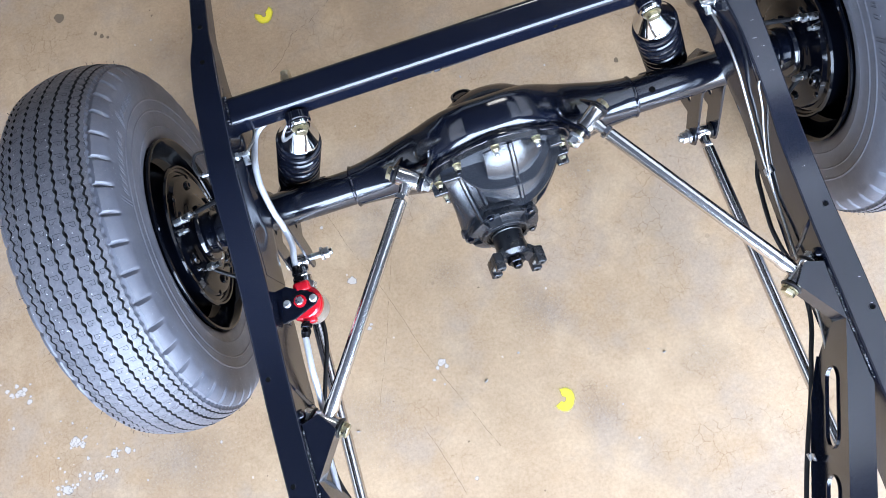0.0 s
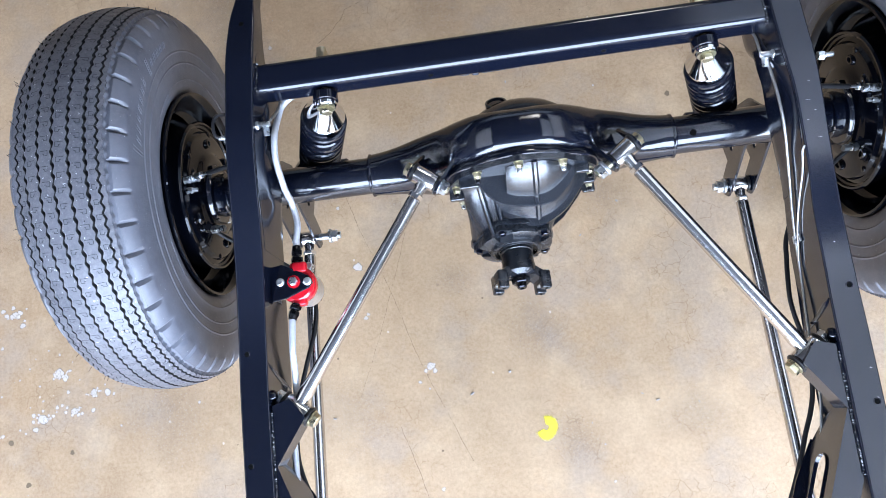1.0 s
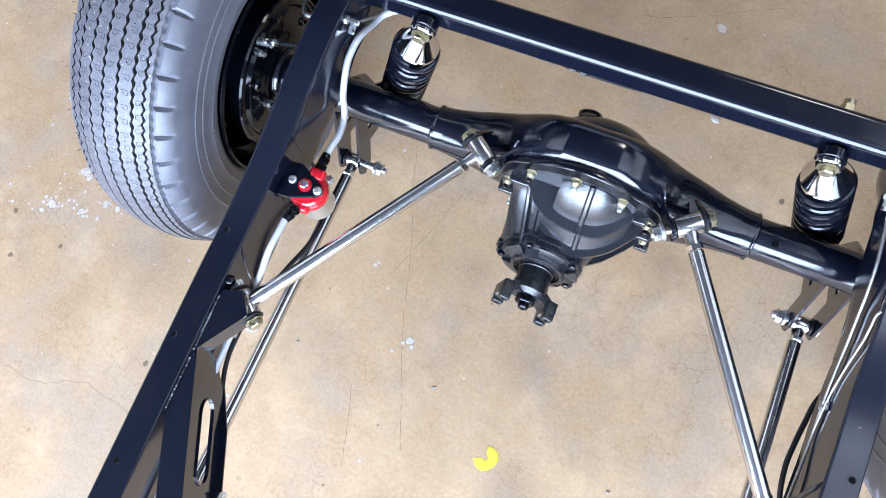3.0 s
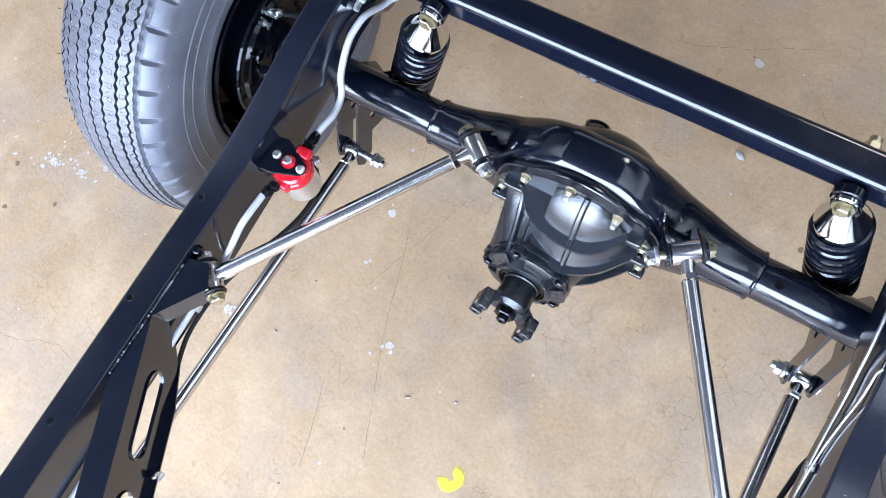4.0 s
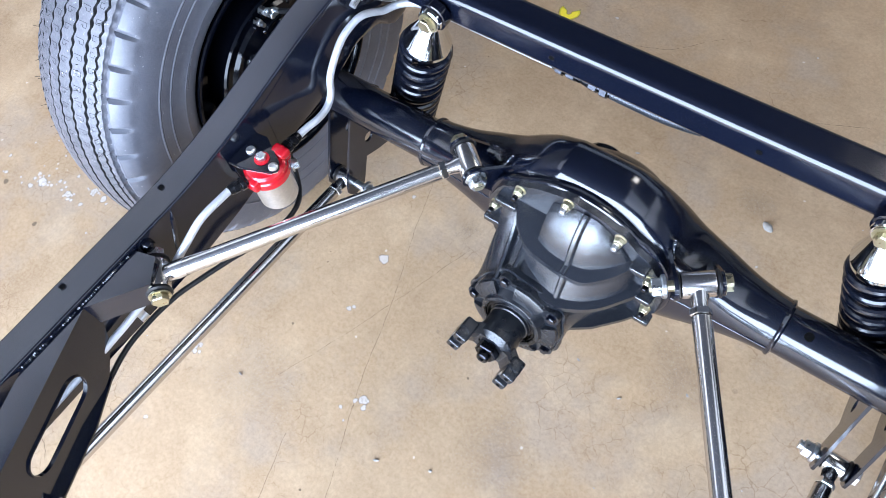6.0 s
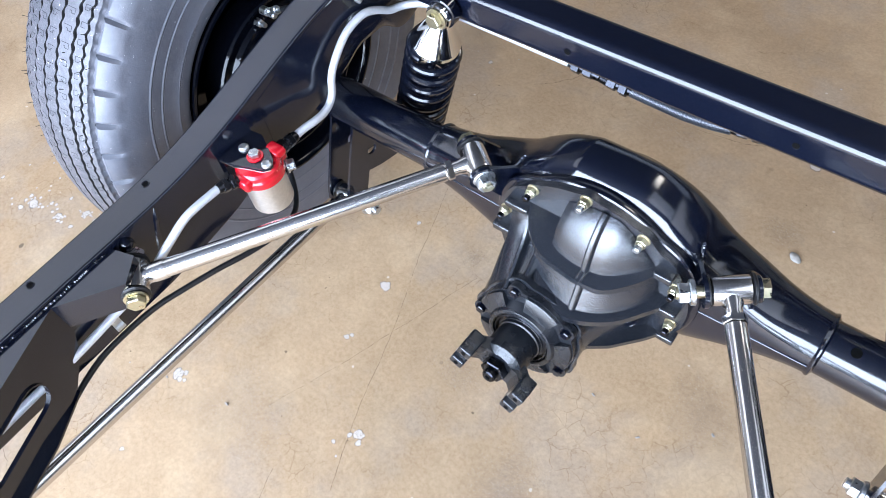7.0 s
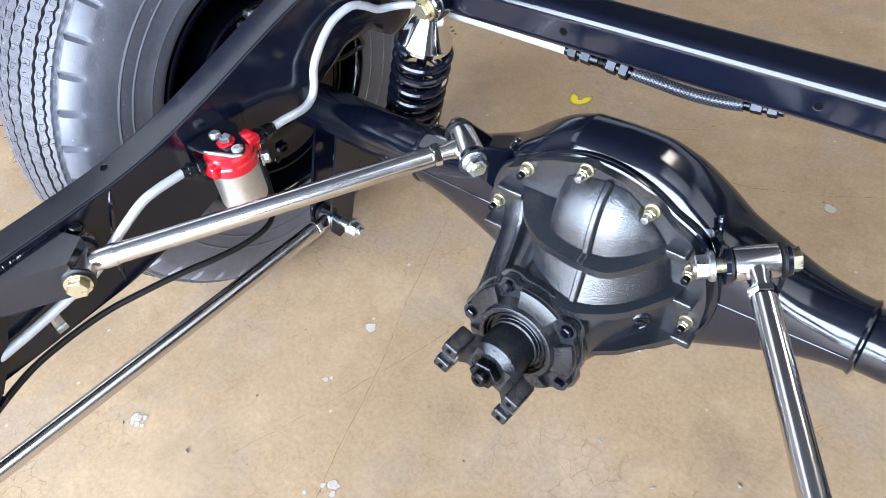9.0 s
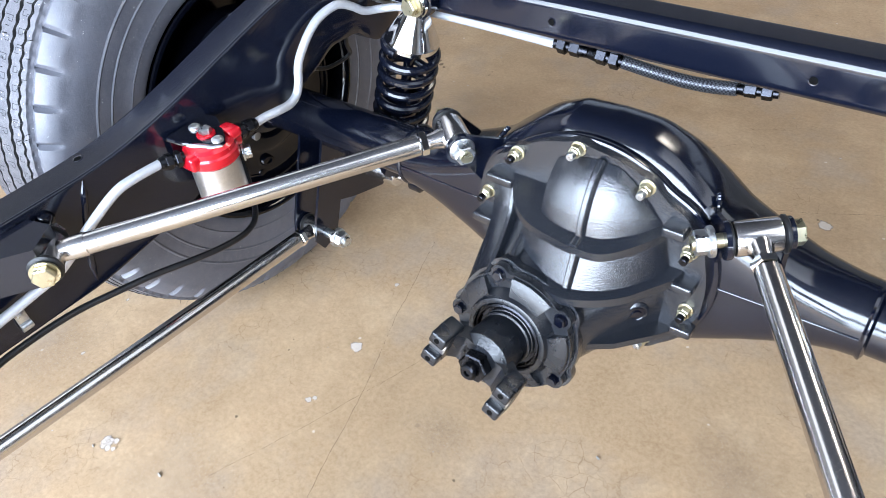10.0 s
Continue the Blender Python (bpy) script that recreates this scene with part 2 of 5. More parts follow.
k = Mat("dried_paint_drop", (0.66, 0.63, 0.60), 0.6)
k.colour(k.mix(k.noise(90, 4), (0.52, 0.44, 0.37), (0.68, 0.60, 0.53)))
edge = k.t.nodes.new("ShaderNodeAttribute")
edge.attribute_name = "cover"
grit = k.math("SUBTRACT", k.math("MULTIPLY", edge.outputs["Fac"], 1.9), k.noise(130, 6, 0.75))
k.link(k.ramp(grit, (0.0, (0, 0, 0)), (0.42, (0.76, 0.76, 0.76))), k.b.inputs["Alpha"])
SPLASH = k.m

# ---- building blocks ----


def part(name, bm, material, parent, label="", sharp=32, kind=""):
    """Links a bmesh, built in world coordinates, as one mesh under a thing or part."""
    bmesh.ops.recalc_face_normals(bm, faces=bm.faces)
    for fc in bm.faces:
        fc.smooth = True
    for ed in bm.edges:
        if len(ed.link_faces) != 2 or ed.calc_face_angle(0) > radians(sharp):
            ed.smooth = False
    me = bpy.data.meshes.new(name)
    bm.to_mesh(me)
    bm.free()
    for mt in (material if isinstance(material, (list, tuple)) else [material]):
        me.materials.append(mt)
    ob = new(name, me)
    if parent is not None:
        ob.parent = parent
        if parent.parent is None:
            ob.matrix_parent_inverse = Matrix.Translation(-parent.location)
    return tagged(ob, label, kind=kind)


def thing(name, at, label, category, group="", kind=""):
    ob = new(name)
    ob.empty_display_size = 0.05
    ob.location = at
    return tagged(ob, label, category, group, kind)


def along(p0, p1, side=(0, 0, 1)):
    """A matrix at p0 whose local z points to p1."""
    z = (Vector(p1) - Vector(p0)).normalized()
    s = Vector(side)
    if abs(z.dot(s)) > 0.98:
        s = Vector((0, 1, 0))
    x = s.cross(z).normalized()
    y = z.cross(x)
    return Matrix.Translation(p0) @ Matrix((x, y, z)).transposed().to_4x4()


def lathe(bm, prof, m, seg=24, caps=True):
    """Turns (radius, height) pairs round the local z of m."""
    rings = []
    for r, h in prof:
        rings.append([bm.verts.new(m @ Vector((r * math.cos(2 * math.pi * i / seg), r * math.sin(2 * math.pi * i / seg), h))) for i in range(seg)])
    skin(bm, rings, caps)
    return rings


def skin(bm, rings, caps=True, closed=False):
    n = len(rings[0])
    pairs = list(zip(rings, rings[1:])) + ([(rings[-1], rings[0])] if closed else [])
    for a, b in pairs:
        for i in range(n):
            j = (i + 1) % n
            bm.faces.new((a[i], a[j], b[j], b[i]))
    if caps and not closed:
        bm.faces.new(rings[0][::-1])
        bm.faces.new(rings[-1])


def rod(bm, p0, p1, r, seg=20, bevel=0.0):
    h = (Vector(p1) - Vector(p0)).length
    prof = [(r, 0), (r, h)] if not bevel else [(r - bevel, 0), (r, bevel), (r, h - bevel), (r - bevel, h)]
    lathe(bm, prof, along(p0, p1), seg)


def hexa(bm, m, across, h, chamfer=0.0015):
    """A hexagon nut or bolt head, local z up from m."""
    r = across / math.sqrt(3)
    c = chamfer
    rings = []
    for rr, hh in ((r - c, 0), (r, c * 0.7), (r, h - c * 0.7), (r - c, h)):
        rings.append([bm.verts.new(m @ Vector((rr * math.cos(math.pi / 3 * i), rr * math.sin(math.pi / 3 * i), hh))) for i in range(6)])
    skin(bm, rings)


def box(bm, size, m, bevel=0.002, seg=2):
    g = bmesh.ops.create_cube(bm, size=1.0, matrix=m @ Matrix.Diagonal((*size, 1)))
    if bevel:
        es = list({e for v in g["verts"] for e in v.link_edges})
        bmesh.ops.bevel(bm, geom=es, offset=bevel, segments=seg, affect='EDGES', profile=0.5)


def smooth_path(pts, n=8):
    """Catmull-Rom through the points."""
    ps = [Vector(p) for p in pts]
    ps = [2 * ps[0] - ps[1]] + ps + [2 * ps[-1] - ps[-2]]
    out = []
    for a, b, c, d in zip(ps, ps[1:], ps[2:], ps[3:]):
        for i in range(n):
            t = i / n
            out.append(0.5 * ((2 * b) + (c - a) * t + (2 * a - 5 * b + 4 * c - d) * t * t + (3 * b - a - 3 * c + d) * t ** 3))
    out.append(ps[-2])
    return out


def sweep(bm, pts, r, seg=10, caps=True):
    """A round section carried along a line of points."""
    rings = []
    up = Vector((0.3, 0.2, 0.9)).normalized()
    for i, p in enumerate(pts):
        d = (pts[min(i + 1, len(pts) - 1)] - pts[max(i - 1, 0)]).normalized()
        x = up.cross(d)
        if x.length < 1e-4:
            x = Vector((1, 0, 0)).cross(d)
        x.normalize()
        y = d.cross(x).normalized()
        up = y
        rr = r(i / max(1, len(pts) - 1)) if callable(r) else r
        rings.append([bm.verts.new(p + rr * (math.cos(2 * math.pi * j / seg) * x + math.sin(2 * math.pi * j / seg) * y)) for j in range(seg)])
    skin(bm, rings, caps)


def plate(bm, outline, holes, thick, m):
    """A flat plate: outline and holes in the local xy of m, local z from 0 to thick."""
    loops = [[Vector((x, y, 0)) for x, y in lp] for lp in [outline, *holes]]
    tris = tessellate_polygon(loops)
    flat = [p for lp in loops for p in lp]
    lo = [bm.verts.new(m @ p) for p in flat]
    hi = [bm.verts.new(m @ (p + Vector((0, 0, thick)))) for p in flat]
    for a, b, c in tris:
        if len({a, b, c}) == 3:
            bm.faces.new((lo[a], lo[b], lo[c]))
            bm.faces.new((hi[a], hi[b], hi[c]))
    s = 0
    for lp in loops:
        n = len(lp)
        for i in range(n):
            a, b = s + i, s + (i + 1) % n
            bm.faces.new((lo[a], lo[b], hi[b], hi[a]))
        s += n


def circle(cx, cy, r, n=20):
    return [(cx + r * math.cos(2 * math.pi * i / n), cy + r * math.sin(2 * math.pi * i / n)) for i in range(n)]


def slot(x0, y0, x1, y1, r, n=10):
    """A long hole with round ends."""
    a = math.atan2(y1 - y0, x1 - x0)
    out = [(x1 + r * math.cos(a - math.pi / 2 + math.pi * i / n), y1 + r * math.sin(a - math.pi / 2 + math.pi * i / n)) for i in range(n + 1)]
    return out + [(x0 + r * math.cos(a + math.pi / 2 + math.pi * i / n), y0 + r * math.sin(a + math.pi / 2 + math.pi * i / n)) for i in range(n + 1)]


def curve(xs, ys):
    """A smooth table: x to y."""
    def g(x):
        if x <= xs[0]:
            return ys[0]
        if x >= xs[-1]:
            return ys[-1]
        i = max(j for j in range(len(xs) - 1) if xs[j] <= x)
        t = (x - xs[i]) / (xs[i + 1] - xs[i])
        def slope(j):
            if j == 0 or j == len(xs) - 1:
                a, b = max(j - 1, 0), min(j + 1, len(xs) - 1)
                return (ys[b] - ys[a]) / (xs[b] - xs[a])
            d0, d1 = (ys[j] - ys[j - 1]) / (xs[j] - xs[j - 1]), (ys[j + 1] - ys[j]) / (xs[j + 1] - xs[j])
            return 0.0 if d0 * d1 <= 0 else 2 * d0 * d1 / (d0 + d1)
        h = xs[i + 1] - xs[i]
        m0, m1 = slope(i) * h, slope(i + 1) * h
        return (2 * t ** 3 - 3 * t * t + 1) * ys[i] + (t ** 3 - 2 * t * t + t) * m0 + (-2 * t ** 3 + 3 * t * t) * ys[i + 1] + (t ** 3 - t * t) * m1
    return g


def bm_new():
    return bmesh.new()


AY, AZ = 0.034, 0.416        # the axle's line
XC = -0.010                  # the frame's middle line

# ---- the garage ----


def wall_box(name, lo, hi, material, label):
    bm = bm_new()
    mid = [(a + b) / 2 for a, b in zip(lo, hi)]
    box(bm, [b - a for a, b in zip(lo, hi)], Matrix.Translation(mid), 0.004, 1)
    return tagged(part(name, bm, material, None), label, name.split("_")[0], kind="structure")


bm = bm_new()
corners = [bm.verts.new(p) for p in ((-60, -60, 0), (60, -60, 0), (60, 60, 0), (-60, 60, 0))]
bm.faces.new(corners)
ground = tagged(part("ground", bm, YARD, None), "pale sunlit concrete ground outside the open garage", "ground", kind="structure")
ground.location.z = -0.05
bm = bm_new()
box(bm, (10.4, 9.2, 0.05), Matrix.Translation((0.45, 1.10, -0.025)), 0.004, 1)
floor = tagged(part("floor", bm, CONCRETE, None), "worn tan concrete floor with cracks and paint marks", "floor", kind="structure")
wall_box("wall_west", (-4.75, -3.30, 0), (-4.55, 5.5, 3.4), WALL, "plain plastered garage side wall")
wall_box("wall_east", (5.45, -3.30, 0), (5.65, 5.5, 3.4), WALL, "plain plastered garage side wall")
wall_box("wall_north", (-4.75, 5.5, 0), (5.65, 5.7, 3.4), WALL, "plain plastered garage rear wall")
wall_box("wall_south", (-4.75, -3.50, 3.32), (5.65, -3.30, 3.6), WALL, "plastered lintel over the open garage door")
wall_box("wall_south_pier", (-4.75, -3.50, 0), (-2.45, -3.30, 3.32), WALL, "plastered pier beside the open garage door")
wall_box("wall_south_pier", (2.85, -3.50, 0), (5.65, -3.30, 3.32), WALL, "plastered pier beside the open garage door")
wall_box("ceiling", (-4.75, -3.50, 3.4), (5.65, 5.7, 3.6), CEIL, "dark unlit garage ceiling")
# opaque boards behind the added fill lamps, not known roof openings
for rx, ry, half in ((4.15, 1.0, 3.05), (2.1, 0.3, 1.6), (-3.5, 0.0, 2.05)):
    wall_box("roof_panel", (rx - 0.95, ry - half, 3.385), (rx + 0.95, ry + half, 3.399), WHITE, "opaque white ceiling board behind an added fill lamp")
for fx, fy, sx, sy in ((0.95, 2.9, 0.7, 1.3),):
    fixture = thing("ceiling_light", (fx, fy, 3.40), "white rectangular ceiling light fixture", "ceiling light")
    bm = bm_new()
    box(bm, (sx, sy, 0.05), Matrix.Translation((fx, fy, 3.375)), 0.008)
    part("housing", bm, WHITE, fixture)

# cracks in the concrete: thin wandering strips of dirt


def floor_crack(points, width, seed, jag=0.0008):
    rnd = random.Random(seed)
    bm = bm_new()
    prev = None
    for (x0, y0), (x1, y1) in zip(points, points[1:]):
        n = max(2, int(math.hypot(x1 - x0, y1 - y0) / 0.006))
        dx, dy = (x1 - x0) / n, (y1 - y0) / n
        ln = math.hypot(dx, dy)
        off = 0.0
        for i in range(n + 1):
            off = 0.8 * off + rnd.uniform(-jag, jag)
            x, y = x0 + dx * i - dy / ln * off, y0 + dy * i + dx / ln * off
            w = width * rnd.uniform(0.25, 0.9)
            if prev and rnd.random() < 0.03:
                prev = None
                continue
            pair = (bm.verts.new((x - dy / ln * w / 2, y + dx / ln * w / 2, 0.0007)), bm.verts.new((x + dy / ln * w / 2, y - dx / ln * w / 2, 0.0007)))
            if prev:
                bm.faces.new((prev[0], prev[1], pair[1], pair[0]))
            prev = pair
    return part("crack", bm, CRACK, floor, kind="stuff")


def blob(bm, cx, cy, r, rnd, z=0.0009):
    lay = bm.verts.layers.float.get("cover") or bm.verts.layers.float.new("cover")
    n = 18
    z += 0.000005 * (len(bm.verts) // 19)
    ph = rnd.uniform(0, 6)
    ring = []
    for i in range(n):
        a = 2 * math.pi * i / n
        rr = 1.55 * r * (1 + 0.10 * math.sin(2 * a + ph) + 0.09 * math.sin(3 * a + 2 * ph) + rnd.uniform(-0.1, 0.1))
        ring.append(bm.verts.new((cx + rr * math.cos(a), cy + rr * math.sin(a), z)))
    mid = bm.verts.new((cx, cy, z))
    mid[lay] = 1.0
    for i in range(n):
        bm.faces.new((mid, ring[i], ring[(i + 1) % n]))


def bead(bm, p0, p1, r, rnd):
    """A rippled weld bead between two points."""
    p0, p1 = Vector(p0), Vector(p1)
    n = max(8, int((p1 - p0).length / 0.0011))
    size = [r * (1 + 0.16 * math.sin(i * 2.1) + rnd.uniform(-0.14, 0.14)) for i in range(n + 1)]
    pts = [p0.lerp(p1, i / n) + Vector((rnd.uniform(-1, 1), rnd.uniform(-1, 1), rnd.uniform(-1, 1))) * 0.12 * r for i in range(n + 1)]
    sweep(bm, pts, lambda t: size[int(round(t * n))], 8)


def spray_mark(cx, cy, r, turn, gap):
    """A sprayed letter-C blob whose edge fades into dust."""
    bm = bm_new()
    lay = bm.verts.layers.float.new("cover")
    n, rows = 40, 8
    rings = []
    for j in range(rows + 1):
        ring = []
        u = j / rows
        for i in range(n + 1):
            a = turn + gap / 2 + (2 * math.pi - gap) * i / n
            rad = r * (0.10 + 1.45 * u) * (1 + 0.06 * math.sin(3 * a))
            v = bm.verts.new((cx + rad * math.cos(a), cy + rad * math.sin(a), 0.0011))
            v[lay] = max(0.0, min(1.0, 4.0 * u, 1.6 * (1.0 - u), 7 * min(i, n - i) / n))
            ring.append(v)
        rings.append(ring)
    for a, b in zip(rings, rings[1:]):
        for i in range(n):
            bm.faces.new((a[i], a[i + 1], b[i + 1], b[i]))
    return part("yellow_mark", bm, SPRAY, floor, "bright yellow sprayed letter-like mark")


# ---- chassis frame ----
rail_mid = curve([-1.6, -0.9, -0.6, -0.40, -0.30, -0.24, -0.18, -0.12, -0.06, 0.06, 0.29, 0.38, 0.8],
                 [0.500, 0.524, 0.530, 0.533, 0.530, 0.525, 0.518, 0.512, 0.507, 0.502, 0.491, 0.484, 0.462])
rail_top = curve([-1.6, -0.45, -0.36, -0.30, -0.24, -0.18, -0.12, -0.06, 0.0, 0.08, 0.20, 0.30, 0.40, 0.8],
                 [0.534, 0.535, 0.537, 0.543, 0.557, 0.577, 0.599, 0.620, 0.636, 0.648, 0.650, 0.640, 0.622, 0.54])
rail_low = curve([-1.6, -0.40, -0.30, -0.24, -0.20, -0.10, -0.02, 0.03, 0.07, 0.11, 0.16, 0.205, 0.235, 0.30, 0.40, 0.8],
                 [0.385, 0.384, 0.399, 0.415, 0.433, 0.474, 0.498, 0.517, 0.535, 0.535, 0.505, 0.515, 0.575, 0.590, 0.580, 0.50])
rail_trim = curve([-1.6, -0.40, -0.30, -0.20, -0.10, 0.0, 0.10, 0.8], [0.0, 0.0, 0.003, 0.005, 0.010, 0.008, 0.001, 0.0])
rail_wide = curve([-1.6, 0.22, 0.30, 0.36, 0.8], [0.054, 0.054, 0.050, 0.036, 0.030])

frame_rails = thing("chassis_frame", (XC, 0, 0.385), "satin black welded steel chassis frame with kicked-up rails", "chassis")


def round_corner(px, pz, sx, sz, c):
    """One rounded corner of a box section, with a thin flat lip each side."""
    corner = [(px, pz - sz * (c + 0.0012))] + [(px - sx * c * (1 - math.cos(q)), pz - sz * c * (1 - math.sin(q))) for q in (0, 0.196, 0.393, 0.589, 0.785, 0.982, 1.178, 1.374, 1.571)] + [(px - sx * (c + 0.0012), pz)]
    return corner[::-1] if sx * sz < 0 else corner


def build_rail(s):
    bm = bm_new()
    rings = []
    for i in range(121):
        y = -1.6 + 2.3 * i / 120
        x, zt, zb, w = rail_mid(y), rail_top(y), rail_low(y), rail_wide(y)
        c = 0.0036
        sec = []
        for (sx, sz) in ((1, 1), (-1, 1), (-1, -1), (1, -1)):
            px, pz = x + sx * w / 2, (zt if sz > 0 else zb)
            if s > 0 and sx < 0:
                px += rail_trim(y)
            sec += round_corner(px, pz, sx, sz, c)
        rings.append([bm.verts.new((XC + s * a, y, b)) for a, b in sec])
    skin(bm, rings)
    rail = part("rail", bm, FRAME_BLACK, frame_rails, "satin black boxed steel frame rail", sharp=18)
    # inward bulge of the boxing plate over the axle
    bm = bm_new()
    rings = []
    for i in range(49):
        y = -0.14 + 0.37 * i / 48
        u = max(0.0, min(1.0, (y + 0.14) / 0.13))
        w = max(0.0, min(1.0, (0.23 - y) / 0.06))
        e = (u * u * (3 - 2 * u)) * (w * w * (3 - 2 * w))
        x = rail_mid(y) - rail_wide(y) / 2 + (rail_trim(y) if s > 0 else 0)
        zt, zb = rail_top(y) - 0.006 - 0.012 * (1 - e), rail_low(y) + 0.001
        d = 0.0105 * e
        sec = [(x + 0.004, zt)]
        for j in range(9):
            v = j / 8
            bulge = math.sin(math.pi * 0.5 * min(1.0, v / 0.45)) ** 2 * min(1.0, (1 - v) / 0.12 + 0.35)
            sec.append((x - 0.0006 - d * bulge, zt - (zt - zb) * v))
        sec.append((x + 0.004, zb))
        rings.append([bm.verts.new((XC + s * a, y, b)) for a, b in sec])
    skin(bm, rings)
    part("notch_plate", bm, FRAME_BLACK, rail, "bulged boxing plate round the axle notch", sharp=60)
    # holes along the top flange: a raised rim round a near-black disc
    for hx, hy in ((0.542, -0.326), (0.545, -0.527), (0.490, 0.291), (0.483, 0.376), (0.535, -0.75)):
        bm = bm_new()
        n = Vector((0, rail_top(hy - 0.01) - rail_top(hy + 0.01), 0.02)).normalized()
        p = Vector((XC + s * hx, hy, rail_top(hy)))
        lathe(bm, [(0.0046, -0.0005), (0.0062, 0.0004), (0.0062, 0.0006), (0.0046, 0.0003)], along(p, p + n), 18, caps=False)
        hole = part("hole_rim", bm, FRAME_BLACK, rail)
        bm = bm_new()
        lathe(bm, [(0.0047, 0.0), (0.0047, 0.00035)], along(p, p + n), 18)
        part("hole", bm, DARK, hole)
    # crossmember leg that leaves the rail and runs forward and inward, with long holes in its web
    a, b = Vector((XC + s * 0.500, -0.530, 0)), Vector((XC + s * 0.325, -0.960, 0))
    d = (b - a).normalized()
    n = Vector((-d.y, d.x, 0)) * (1 if -d.y * s > 0 else -1)
    m = Matrix.Translation((a.x, a.y, 0)) @ Matrix(((d.x, 0, n.x, 0), (d.y, 0, n.y, 0), (0, 1, 0, 0), (0, 0, 0, 1)))
    ln = (b - a).length
    bm = bm_new()
    web = [(0.0, 0.470), (0.02, 0.430), (0.06, 0.396), (0.10, 0.388), (ln, 0.388), (ln, 0.521), (0.0, 0.521)]
    holes = [slot(0.110, 0.458, 0.205, 0.458, 0.027), slot(0.305, 0.458, 0.400, 0.458, 0.027)]
    plate(bm, web, holes, 0.004, m)
    part("crossmember_leg", bm, FRAME_BLACK, rail, "black crossmember leg with long oval holes")
    bm = bm_new()
    top = Matrix.Translation((a.x, a.y, 0.521)) @ Matrix(((d.x, n.x, 0, 0), (d.y, n.y, 0, 0), (0, 0, 1, 0), (0, 0, 0, 1)))
    plate(bm, [(0.0, 0.0), (ln, 0.0), (ln, 0.045), (0.10, 0.045), (0.0, 0.012)], [], 0.004, top)
    low = Matrix.Translation((a.x, a.y, 0.384)) @ Matrix(((d.x, n.x, 0, 0), (d.y, n.y, 0, 0), (0, 0, 1, 0), (0, 0, 0, 1)))
    plate(bm, [(0.06, 0.0), (0.14, -0.012), (ln, -0.012), (ln, 0.008), (0.06, 0.008)], [], 0.004, low)
    for h0 in (0.110, 0.305):
        ring = slot(h0, 0.458, h0 + 0.095, 0.458, 0.0275)
        inner = slot(h0, 0.458, h0 + 0.095, 0.458, 0.0253)
        plate(bm, ring, [inner], 0.007, m @ Matrix.Translation((0, 0, -0.003)))
    part("flange", bm, FRAME_BLACK, rail)
    # upper link bracket
    bm = bm_new()
    out = [(0.504, -0.540), (0.504, -0.424), (0.470, -0.414), (0.443, -0.450)]
    plate(bm, [(XC + s * x, y) for x, y in out], [], 0.052, Matrix.Translation((0, 0, 0.474)))
    bmesh.ops.bevel(bm, geom=[e for e in bm.edges if abs(e.calc_face_angle(0)) > 0.5], offset=0.0032, segments=3, affect='EDGES')
    bracket = part("link_bracket", bm, FRAME_BLACK, rail, "black welded boxed bracket for the upper link")
    rnd = random.Random(5)
    bm = bm_new()
    for i in range(6):
        y0, y1 = -0.642 + 0.206 * i / 6, -0.642 + 0.206 * (i + 1) / 6
        bead(bm, (XC + s * (rail_mid(y0) - 0.0275), y0, 0.5262), (XC + s * (rail_mid(y1) - 0.0275), y1, 0.5262), 0.0030, rnd)
    part("weld_bead", bm, GLOSS_BLACK, bracket, "rippled painted weld bead", kind="stuff")
    # pressed ridge and bolt on the inner face behind the bracket
    bm = bm_new()
    pts = [Vector((XC + s * (rail_mid(y) - 0.0262), y, z)) for y, z in ((-0.345, 0.532), (-0.355, 0.505), (-0.368, 0.470), (-0.380, 0.430), (-0.386, 0.395))]
    sweep(bm, smooth_path(pts, 5), lambda t: 0.0045 * min(1.0, 0.35 + 4 * t, 0.35 + 4 * (1 - t)), 10)
    part("ridge", bm, FRAME_BLACK, rail, "pressed ridge in the rail side")
    bm = bm_new()
    p = Vector((XC + s * (rail_mid(-0.405) - 0.027), -0.405, 0.512))
    lathe(bm, [(0.011, 0), (0.011, 0.003), (0.008, 0.008), (0.003, 0.010)], along(p, p - Vector((s, 0, 0))), 18)
    part("bolt", bm, GLOSS_BLACK, rail)
    return rail


for side in (-1, 1):
    build_rail(side)

XM_Y0, XM_Y1, XM_Z0, XM_Z1 = 0.148, 0.208, 0.577, 0.636
bm = bm_new()
xw = 0.478
sec = [q for sx, sz in ((1, 1), (-1, 1), (-1, -1), (1, -1)) for q in round_corner(XM_Y1 if sx > 0 else XM_Y0, XM_Z1 if sz > 0 else XM_Z0, sx, sz, 0.0135)]
skin(bm, [[bm.verts.new((XC + xw * u, a, b)) for a, b in sec] for u in (-1, 1)])
xmember = part("crossmember", bm, FRAME_BLACK, frame_rails, "satin black square tube rear crossmember")
for hx in (-0.152, 0.171):
    bm = bm_new()
    m = along((hx, XM_Y0, 0.605), (hx, XM_Y0 - 1, 0.605))
    lathe(bm, [(0.0046, -0.0005), (0.0060, 0.0004), (0.0060, 0.0006), (0.0046, 0.0003)], m, 18, caps=False)
    hole = part("hole_rim", bm, FRAME_BLACK, xmember)
    bm = bm_new()
    lathe(bm, [(0.0047, 0), (0.0047, 0.0004)], m, 18)
    part("hole", bm, DARK, hole)
rnd = random.Random(8)
